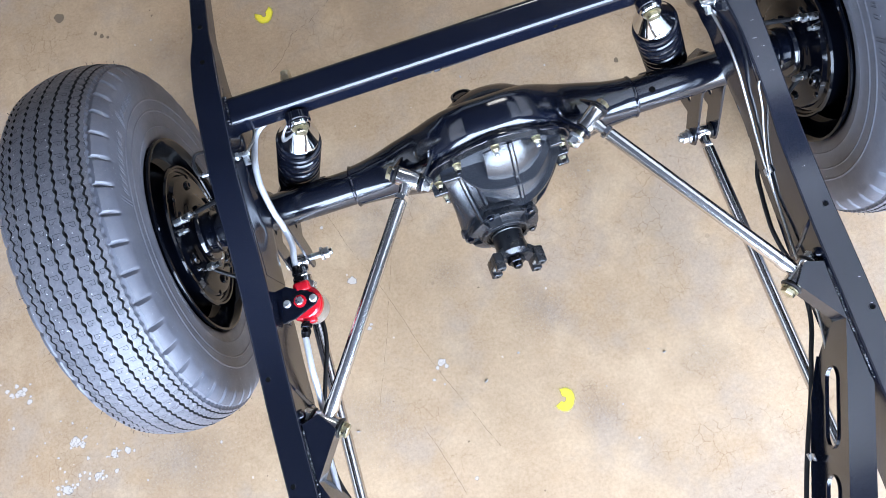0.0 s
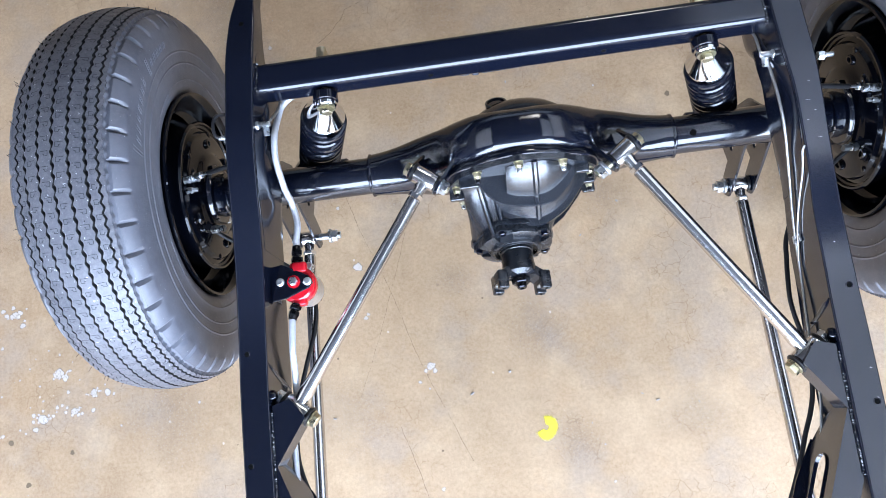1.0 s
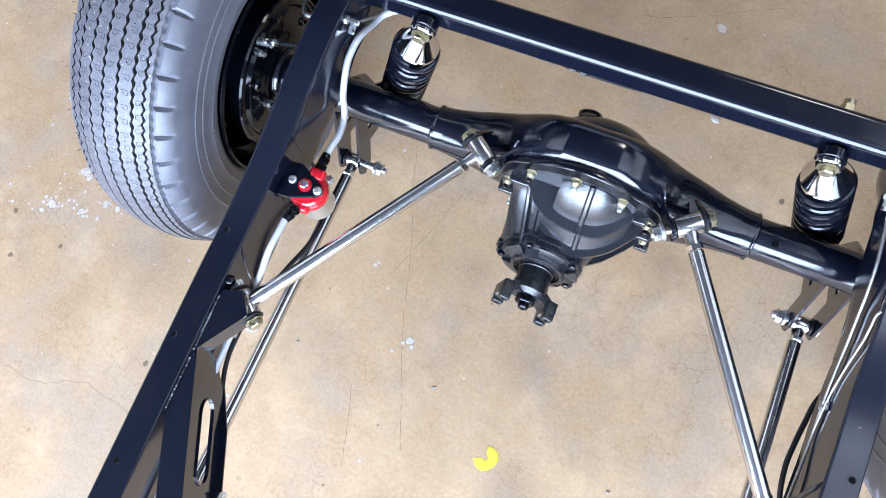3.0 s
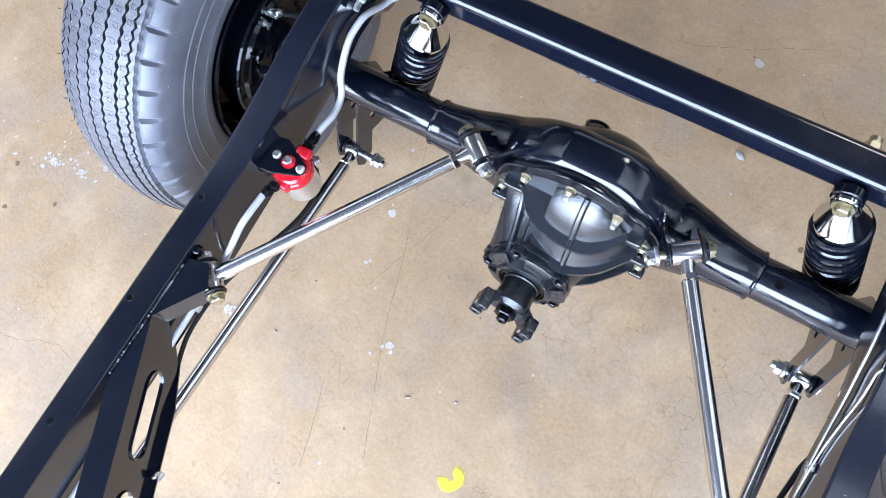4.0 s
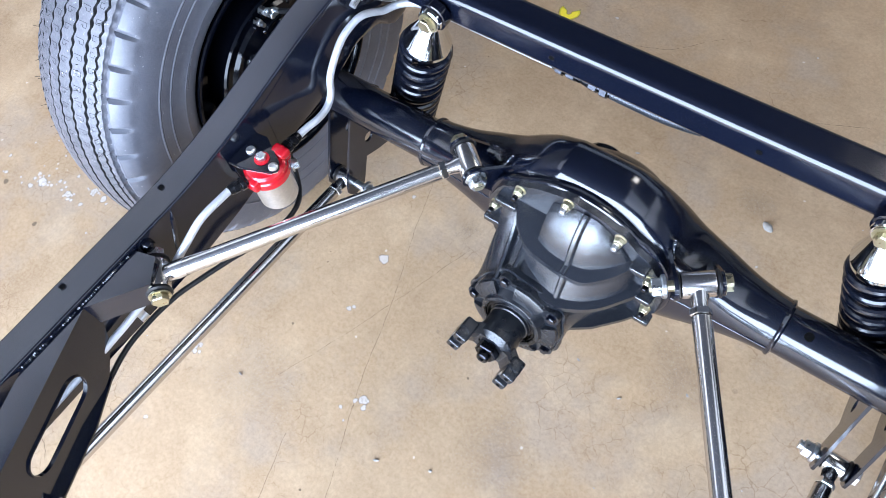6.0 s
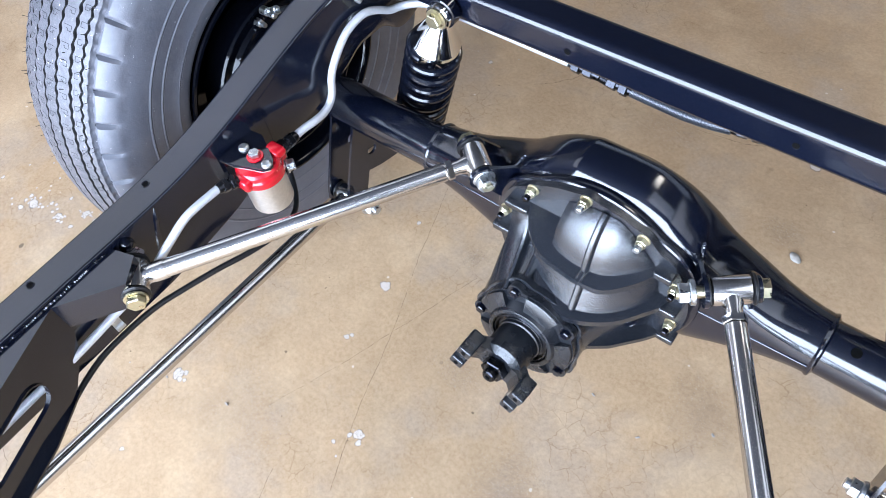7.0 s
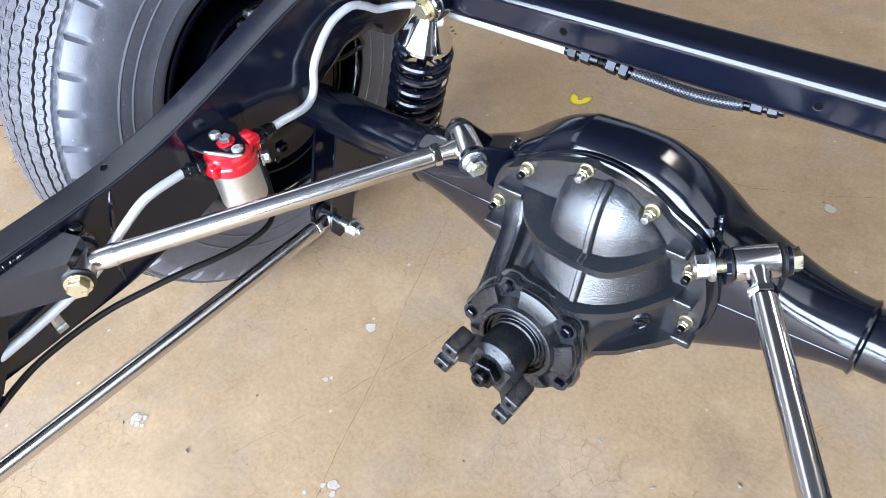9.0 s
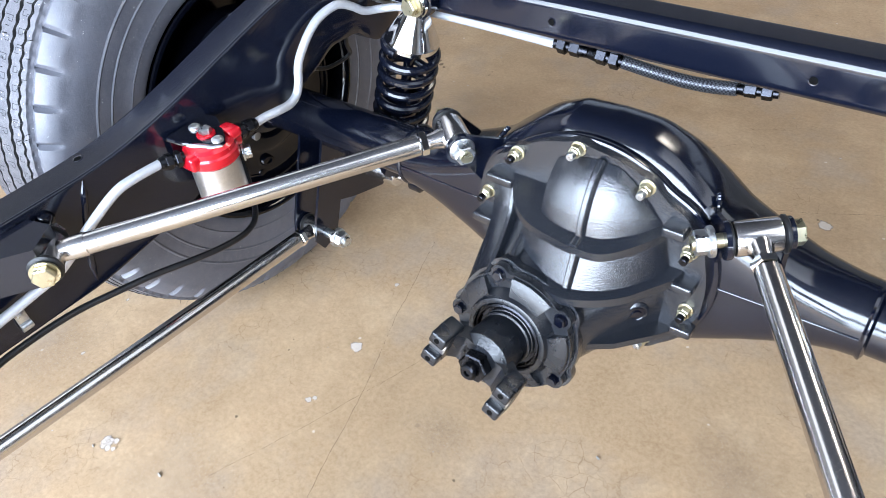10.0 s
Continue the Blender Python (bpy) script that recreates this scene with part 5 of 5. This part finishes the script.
# slightly larger chrome layer below the plate, added to make its front edge bright
bm = bm_new()
plate(bm, [(-0.500, -0.2325), (-0.500, -0.1985), (-0.424, -0.1985), (-0.4212, -0.2030), (-0.4290, -0.2125), (-0.474, -0.2295)], [], 0.0022, Matrix.Translation((0, 0, 0.5290)))
part("lip", bm, CHROME, bracket_, "thin chrome layer added for the bracket's bright edge")
for bx, by, mt in ((-0.457, -0.199, ZINC), (-0.483, -0.197, ALU), (-0.431, -0.201, ALU)):
    bm = bm_new()
    mm = Matrix.Translation((bx, by, 0.5345))
    if mt is ZINC:
        lathe(bm, [(0.0125, 0), (0.0125, 0.002)], mm, 22)
        part("red_washer", bm, RED, head)
        bm = bm_new()
        hexa(bm, mm @ Matrix.Translation((0, 0, 0.002)), 0.015, 0.008)
    else:
        lathe(bm, [(0.008, 0), (0.0078, 0.003), (0.005, 0.005), (0.002, 0.0045)], mm, 20)
    part("screw", bm, mt, FF, "bright screw head")
bm = bm_new()
hexa(bm, along((-0.437, -0.166, 0.494), (-0.420, -0.140, 0.494)), 0.016, 0.010)
lathe(bm, [(0.0115, -0.002), (0.0115, 0.0005)], along((-0.437, -0.166, 0.494), (-0.420, -0.140, 0.494)), 20)
part("side_nut", bm, ZINC, FF)

FIT_R0, FIT_R1 = Vector((fx + 0.001, fy + 0.040, 0.514)), Vector((-0.455, -0.124, 0.511))
FIT_F0, FIT_F1 = Vector((fx - 0.003, fy - 0.038, 0.522)), Vector((-0.466, -0.269, 0.527))


def hose_fitting(p0, p1, r, mat, thing_name, label):
    """An aluminium hose end: hex collar, waist, hex nut, tapered sleeve."""
    F = thing(thing_name, p0, label, "fitting")
    ln = (Vector(p1) - Vector(p0)).length
    m = along(p0, p1)
    bm = bm_new()
    lathe(bm, [(r * 0.8, 0), (r * 0.8, ln)], m, 20)
    part("body", bm, mat, F)
    bm = bm_new()
    hexa(bm, m @ Matrix.Translation((0, 0, ln * 0.12)), r * 2.1, ln * 0.26)
    part("collar", bm, mat, F)
    bm = bm_new()
    hexa(bm, m @ Matrix.Translation((0, 0, ln * 0.48)), r * 1.9, ln * 0.30)
    lathe(bm, [(r * 0.95, ln * 0.78), (r * 0.82, ln)], m, 20)
    part("nut", bm, mat, F)
    return F


hose_fitting(FIT_R0, FIT_R1, 0.0095, BLACK_ANOD, "fuel_fitting", "black anodised fuel line fitting on the filter")
hose_fitting(FIT_F0, FIT_F1, 0.0095, BLACK_ANOD, "fuel_fitting", "black anodised fuel line fitting on the filter")


def line(name, pts, r, mat, label, category, n=10, seg=12):
    bm = bm_new()
    sweep(bm, smooth_path(pts, n), r, seg)
    return tagged(part(name, bm, mat, None), label, category)


# aluminium fuel line: from the filter over the axle, behind the shock, under the crossmember
line("fuel_line", [FIT_R1, (-0.453, -0.104, 0.5115), (-0.450, -0.084, 0.511), (-0.453, -0.061, 0.508), (-0.4565, -0.043, 0.513), (-0.4565, -0.034, 0.529), (-0.456, -0.030, 0.547), (-0.457, -0.020, 0.563), (-0.459, 0.003, 0.583), (-0.461, 0.028, 0.596), (-0.460, 0.055, 0.602), (-0.459, 0.075, 0.600),
                   (-0.459, 0.097, 0.588), (-0.459, 0.120, 0.572), (-0.452, 0.146, 0.566), (-0.430, 0.164, 0.566), (-0.395, 0.170, 0.566), (-0.30, 0.170, 0.566), (-0.22, 0.170, 0.565), (-0.150, 0.172, 0.562)],
     0.0062, LINE_ALU, "satin aluminium fuel line bent from filter to crossmember", "fuel line")
line("fuel_line", [FIT_F1, (-0.468, -0.310, 0.527), (-0.470, -0.335, 0.522), (-0.474, -0.375, 0.500), (-0.486, -0.425, 0.462), (-0.499, -0.46, 0.445), (-0.502, -0.55, 0.432), (-0.500, -0.70, 0.428), (-0.490, -1.0, 0.42), (-0.47, -1.5, 0.42)],
     0.0062, LINE_ALU, "satin aluminium fuel line running forward along the rail", "fuel line")
# fittings and braided hose under the crossmember
hose_fitting((-0.160, 0.172, 0.564), (-0.108, 0.170, 0.563), 0.0095, BLACK_ANOD, "hose_coupling", "black anodised fuel hose coupling under the crossmember")
hose_fitting((-0.056, 0.168, 0.562), (-0.106, 0.170, 0.563), 0.0100, BLACK_ANOD, "hose_coupling", "black anodised fuel hose coupling under the crossmember")
line("braided_hose", [(-0.058, 0.168, 0.562), (-0.02, 0.171, 0.557), (0.02, 0.174, 0.553), (0.055, 0.177, 0.553), (0.085, 0.180, 0.556)], 0.0085, BRAID, "grey braided fuel hose under the crossmember", "hose", seg=16)
hose_fitting((0.132, 0.184, 0.560), (0.082, 0.180, 0.556), 0.0078, BLACK_ANOD, "hose_coupling", "black anodised hose end under the crossmember")
# black cable along the left rail
line("brake_cable", [(-0.655, -0.042, 0.430), (-0.62, -0.066, 0.400), (-0.555, -0.100, 0.362), (-0.500, -0.140, 0.345), (-0.472, -0.178, 0.350), (-0.463, -0.225, 0.360), (-0.467, -0.275, 0.370), (-0.481, -0.325, 0.376), (-0.497, -0.380, 0.378), (-0.510, -0.430, 0.3785), (-0.514, -0.490, 0.3785), (-0.508, -0.550, 0.3785), (-0.476, -0.635, 0.3785), (-0.430, -0.745, 0.3785), (-0.36, -0.92, 0.3785)],
     0.0047, HOSE, "thin black parking brake cable along the rail", "cable")
line("brake_cable", [(0.640, -0.045, 0.437), (0.60, -0.075, 0.42), (0.545, -0.13, 0.385), (0.510, -0.19, 0.374), (0.498, -0.246, 0.374), (0.491, -0.290, 0.377), (0.488, -0.322, 0.378), (0.491, -0.360, 0.377), (0.499, -0.400, 0.374), (0.500, -0.440, 0.374), (0.494, -0.495, 0.376), (0.482, -0.535, 0.377), (0.464, -0.575, 0.377), (0.435, -0.645, 0.376), (0.37, -0.78, 0.376), (0.29, -0.97, 0.376)],
     0.0047, HOSE, "thin black parking brake cable along the rail", "cable")
# brake line on the right rail
line("brake_line", [(0.450, 0.084, 0.606), (0.452, 0.068, 0.611), (0.454, 0.047, 0.611), (0.457, 0.018, 0.608), (0.461, -0.020, 0.599), (0.466, -0.054, 0.580), (0.472, -0.086, 0.553), (0.479, -0.128, 0.520), (0.482, -0.173, 0.496), (0.486, -0.222, 0.472), (0.491, -0.280, 0.449), (0.489, -0.340, 0.442), (0.487, -0.400, 0.436), (0.486, -0.50, 0.43), (0.470, -0.60, 0.425)],
     0.0028, STEEL_LINE, "thin bright steel brake line along the rail", "brake line")
line("brake_line", [(0.478, -0.088, 0.618), (0.475, -0.096, 0.612), (0.477, -0.112, 0.598), (0.480, -0.130, 0.577), (0.482, -0.156, 0.544), (0.484, -0.192, 0.507), (0.486, -0.220, 0.484), (0.489, -0.26, 0.457)], 0.0019, STEEL_LINE, "thin steel brake line along the rail", "brake line")
# brake tees on the rails
for s, z in ((-1, 0.630), (1, 0.618)):
    y = 0.084 if s < 0 else 0.090
    T = thing("brake_tee", (XC + s * 0.47, y, z), "small zinc brake line junction on the rail", "fitting")
    bm = bm_new()
    box(bm, (0.024, 0.010, 0.010), Matrix.Translation((XC + s * 0.459, y, z)), 0.003)
    part("block", bm, ZINC, T)
    bm = bm_new()
    hexa(bm, along((XC + s * 0.468, y, z), (XC + s * 0.5, y, z)), 0.015, 0.009)
    lathe(bm, [(0.0055, 0.009), (0.0055, 0.014)], along((XC + s * 0.468, y, z), (XC + s * 0.5, y, z)), 16)
    part("nut", bm, ZINC, T)
    bm = bm_new()
    hexa(bm, along((XC + s * 0.456, y - 0.004, z), (XC + s * 0.456, y - 0.05, z - 0.02)), 0.011, 0.018)
    part("line_nut", bm, ZINC, T)
line("brake_line", [(XC - 0.448, 0.092, 0.626), (-0.452, 0.130, 0.590), (-0.452, 0.165, 0.568), (-0.44, 0.185, 0.565), (-0.30, 0.186, 0.567), (0.0, 0.187, 0.568), (0.30, 0.186, 0.567), (0.43, 0.178, 0.570), (0.447, 0.150, 0.585), (0.447, 0.104, 0.600)], 0.0025, STEEL_LINE, "thin steel brake line across under the crossmember", "brake line")


def line_clip(p, label):
    C = thing("line_clip", p, label, "clip", "line clips")
    x, y, z = p
    bm = bm_new()
    box(bm, (0.003, 0.014, 0.020), Matrix.Translation((x, y, z)), 0.001)
    lathe(bm, [(0.0065, -0.007), (0.0065, 0.007)], along((x, y, z - 0.012), (x, y + 1, z - 0.012)), 16)
    part("strap", bm, ZINC, C)
    bm = bm_new()
    lathe(bm, [(0.0042, 0), (0.004, 0.002), (0.002, 0.003)], along((x, y, z + 0.005), (x - (1 if x > 0 else -1), y, z + 0.005)), 12)
    part("rivet", bm, ZINC, C)


line_clip((0.488, -0.222, 0.482), "small zinc clip holding the brake line to the rail")
line_clip((-0.511, -0.486, 0.416), "small zinc clip holding the brake cable to the rail")
line_clip((0.385, -0.759, 0.392), "small zinc clip on the crossmember leg")
line_clip((-0.405, -0.759, 0.392), "small zinc clip on the crossmember leg")

# ---- marks on the floor ----
spray_mark(-0.005, -0.518, 0.0245, radians(150), radians(75))
spray_mark(-0.480, 0.785, 0.0240, radians(100), radians(70))
spray_mark(-1.474, 0.318, 0.026, radians(20), radians(70))
floor_crack([(-0.494, 0.248), (-0.43, 0.05), (-0.359, -0.13), (-0.294, -0.333), (-0.234, -0.476), (-0.19, -0.58)], 0.0013, 1)
floor_crack([(-0.29, 0.06), (-0.325, -0.045), (-0.384, -0.223), (-0.456, -0.40)], 0.0011, 2)
floor_crack([(-0.36, -0.48), (-0.318, -0.615), (-0.305, -0.665)], 0.0016, 3)
floor_crack([(-1.45, -0.70), (-1.252, -0.758), (-1.157, -0.781), (-1.076, -0.777), (-0.982, -0.734), (-0.911, -0.747), (-0.825, -0.763), (-0.70, -0.83)], 0.0015, 4, 0.0030)
floor_crack([(-0.287, 0.766), (-0.361, 0.716), (-0.42, 0.69), (-0.461, 0.629), (-0.504, 0.597)], 0.0020, 5, 0.0022)
floor_crack([(-0.287, 0.766), (-0.20, 0.80), (-0.10, 0.90)], 0.0016, 6)
floor_crack([(-0.108, 0.67), (0.002, 0.685), (0.117, 0.73), (0.20, 0.775), (0.313, 0.823)], 0.0016, 7)
STAINS = ((0.175, 0.503, 0.040), (-0.326, 0.101, 0.030), (0.01, -0.28, 0.08), (0.07, -0.56, 0.07), (0.36, -0.52, 0.07), (-0.50, -0.44, 0.10), (-0.20, -0.12, 0.05), (0.22, 0.05, 0.08), (-0.95, -0.40, 0.12), (-0.16, 0.66, 0.09), (0.52, 0.50, 0.10), (-0.75, 0.75, 0.14))
CRUMBS = ((-0.175, -0.419), (0.271, -0.481), (0.237, -0.462), (-0.076, -0.375), (0.251, 0.029), (0.146, -0.05), (-0.194, 0.431), (-0.11, 0.483), (0.008, 0.402), (0.04, -0.025), (-0.525, -0.444), (-0.67, -0.475))
SPLATS = ((-1.257, -0.251, 0.016), (-1.302, -0.365, 0.016), (-1.215, -0.353, 0.014), (-1.162, -0.310, 0.010), (-1.387, -0.079, 0.022), (-0.272, -0.340, 0.008), (-0.656, -0.457, 0.012))
rnd = random.Random(21)
bm = bm_new()
for (cx, cy, r) in ((-0.272, -0.340, 0.010), (-0.262, -0.352, 0.006), (-0.285, -0.350, 0.005), (-0.302, -0.377, 0.0045), (-0.437, -0.062, 0.0115), (-0.427, -0.199, 0.006), (-0.420, -0.190, 0.0045), (-0.48, 0.105, 0.005),
                    (0.158, 0.706, 0.014), (-0.642, 0.607, 0.006), (-0.656, -0.457, 0.012), (-0.645, -0.463, 0.006), (-0.877, -0.365, 0.004),
                    (-1.387, -0.079, 0.010), (-1.365, -0.11, 0.008), (-1.257, -0.251, 0.013), (-1.24, -0.262, 0.007), (-1.302, -0.365, 0.013), (-1.215, -0.353, 0.010), (-1.162, -0.310, 0.009), (-1.124, -0.313, 0.009), (-1.163, -0.355, 0.006), (-1.32, -0.39, 0.007)):
    blob(bm, cx, cy, r, rnd)
for i in range(110):
    blob(bm, rnd.gauss(-1.28, 0.13) if i % 2 else rnd.uniform(-1.6, 1.3), rnd.gauss(-0.28, 0.12) if i % 2 else rnd.uniform(-1.2, 1.4), rnd.uniform(0.001, 0.006) * rnd.uniform(0.4, 1), rnd)
for (cx, cy, r) in SPLATS:
    for i in range(14):
        a, d = rnd.uniform(0, 6.3), r * rnd.uniform(0.3, 1.7)
        blob(bm, cx + 1.3 * d * math.cos(a), cy + 0.7 * d * math.sin(a), r * rnd.uniform(0.12, 0.40), rnd)
part("paint_drops", bm, SPLASH, floor, "dried white paint drops", kind="stuff")
bm = bm_new()
for (cx, cy, r) in ((-1.387, -0.417, 0.006), (-1.336, -0.527, 0.006), (-1.219, -0.457, 0.005), (-0.856, -0.636, 0.006), (-1.085, 0.996, 0.014), (-0.968, 0.89, 0.006), (-0.985, 0.905, 0.005), (-0.95, 0.88, 0.004), (0.427, 0.305, 0.006), (-1.515, 0.29, 0.008)):
    blob(bm, cx, cy, r * 0.75, rnd, 0.0008)
for i in range(60):
    blob(bm, rnd.uniform(-1.6, 1.2), rnd.uniform(-1.0, 1.3), rnd.uniform(0.0006, 0.0020), rnd, 0.0008)
part("oil_drops", bm, CRACK, floor, "small dark oil drops", kind="stuff")

# soft grey and brown stains in the concrete
rnd = random.Random(44)
bm = bm_new()
for i, (cx, cy, r) in enumerate(STAINS):
    blob(bm, cx, cy, 1.25 * r, rnd, 0.0003 + 0.00003 * i)
part("stains", bm, STAIN, floor, "soft grey-brown stains in the concrete", kind="stuff")
# crumbs of grit on the floor
bm = bm_new()
for i in range(46):
    x, y = CRUMBS[i] if i < len(CRUMBS) else (rnd.uniform(-1.5, 0.9), rnd.uniform(-1.0, 1.1))
    r = rnd.uniform(0.0022, 0.0042) if i < len(CRUMBS) else rnd.uniform(0.0009, 0.0020)
    bmesh.ops.create_icosphere(bm, subdivisions=1, radius=r, matrix=Matrix.Translation((x, y, r * 0.4)) @ Matrix.Rotation(rnd.uniform(0, 3), 4, 'Z') @ Matrix.Diagonal((rnd.uniform(1.0, 1.9), rnd.uniform(0.5, 0.9), 0.6, 1)))
part("grit", bm, STONE, floor, "crumbs of grit and dirt", kind="stuff")

# a small pebble behind the axle
bm = bm_new()
bmesh.ops.create_icosphere(bm, subdivisions=3, radius=0.011, matrix=Matrix.Translation((0.217, 0.455, 0.005)) @ Matrix.Rotation(-0.5, 4, 'Z') @ Matrix.Diagonal((1.35, 0.75, 0.5, 1)))
for v in bm.verts:
    v.co += Vector((1, 1, 1)) * 0.0012 * noise.noise(v.co * 120)
tagged(part("pebble", bm, STONE, None), "small grey pebble lying on the concrete floor", "pebble")

# slack loop of brake hose between rail and wheel
line("brake_hose", [(-0.515, 0.035, 0.500), (-0.545, 0.055, 0.488), (-0.575, 0.088, 0.464), (-0.585, 0.132, 0.441), (-0.582, 0.168, 0.440), (-0.570, 0.178, 0.452), (-0.555, 0.160, 0.478), (-0.53, 0.140, 0.515)], 0.0036, HOSE, "black rubber brake hose looped beside the rail", "hose")

# short brake pipes from the outer side of the rails into the wheels, and their rail fittings
for s in (-1, 1):
    a, b = Vector((XC + s * 0.526, 0.017, 0.620)), Vector((s * 0.634, 0.024, 0.566))
    H = thing("brake_hose", b, "short grey brake hose from rail to wheel with zinc fitting", "hose", "wheel brake hoses")
    d = (b - a).normalized()
    bm = bm_new()
    sweep(bm, [a.lerp(b, i / 8) for i in range(6)], 0.0046, 12)
    part("sleeve", bm, HOSE, H, "dark rubber sleeve")
    bm = bm_new()
    rod(bm, a.lerp(b, 0.6), a.lerp(b, 0.80), 0.0026, 10)
    part("pipe", bm, ZINC, H, "bright pipe end")
    bm = bm_new()
    hexa(bm, along(a.lerp(b, 0.78), b), 0.013, 0.014)
    lathe(bm, [(0.0045, 0.014), (0.0045, 0.024), (0.006, 0.025), (0.006, 0.042)], along(a.lerp(b, 0.78), b), 14)
    part("fitting", bm, ZINC, H, "zinc hose fitting")
    c = Vector((s * 0.528, 0.068, 0.630))
    F = thing("rail_fitting", c, "small zinc brake fitting with black pipe on the rail", "fitting", "rail brake fittings")
    bm = bm_new()
    hexa(bm, along(c, c + Vector((s, 0, 0))), 0.014, 0.012)
    lathe(bm, [(0.0045, 0.012), (0.0045, 0.026), (0.0035, 0.028)], along(c, c + Vector((s, 0, 0))), 14)
    part("nut", bm, ZINC, F)
    if s < 0:
        e = c + Vector((-0.024, 0, 0))
        bm = bm_new()
        sweep(bm, smooth_path([e, e + Vector((-0.008, 0.004, 0.006)), e + Vector((-0.010, 0.022, 0.012)), e + Vector((-0.003, 0.040, 0.012)), e + Vector((0.016, 0.046, 0.0))], 6), 0.0032, 10)
        part("pipe", bm, HOSE, F, "bent black brake pipe")
# chips and scratches in the right rail's paint
rnd = random.Random(31)
bm = bm_new()
for y in (-0.045, -0.030, -0.012, -0.075, 0.02, -0.52, -0.47, -0.25):
    x = XC + rail_mid(y) + rnd.uniform(-0.006, 0.016)
    w, n = rnd.uniform(0.004, 0.010), 6
    a = rnd.uniform(-0.3, 0.3)
    row = []
    for i in range(n + 1):
        px, py = x + w * (i / n - 0.5) * math.cos(a), y + w * (i / n - 0.5) * math.sin(a)
        t = 0.00022 * math.sin(math.pi * (0.08 + 0.84 * i / n))
        row.append((bm.verts.new((px, py - t, rail_top(py) + 0.0005)), bm.verts.new((px, py + t, rail_top(py) + 0.0005))))
    for p, q in zip(row, row[1:]):
        bm.faces.new((p[0], q[0], q[1], p[1]))
part("scratches", bm, BARE, frame_rails, "small bright scratches in the paint", kind="stuff")
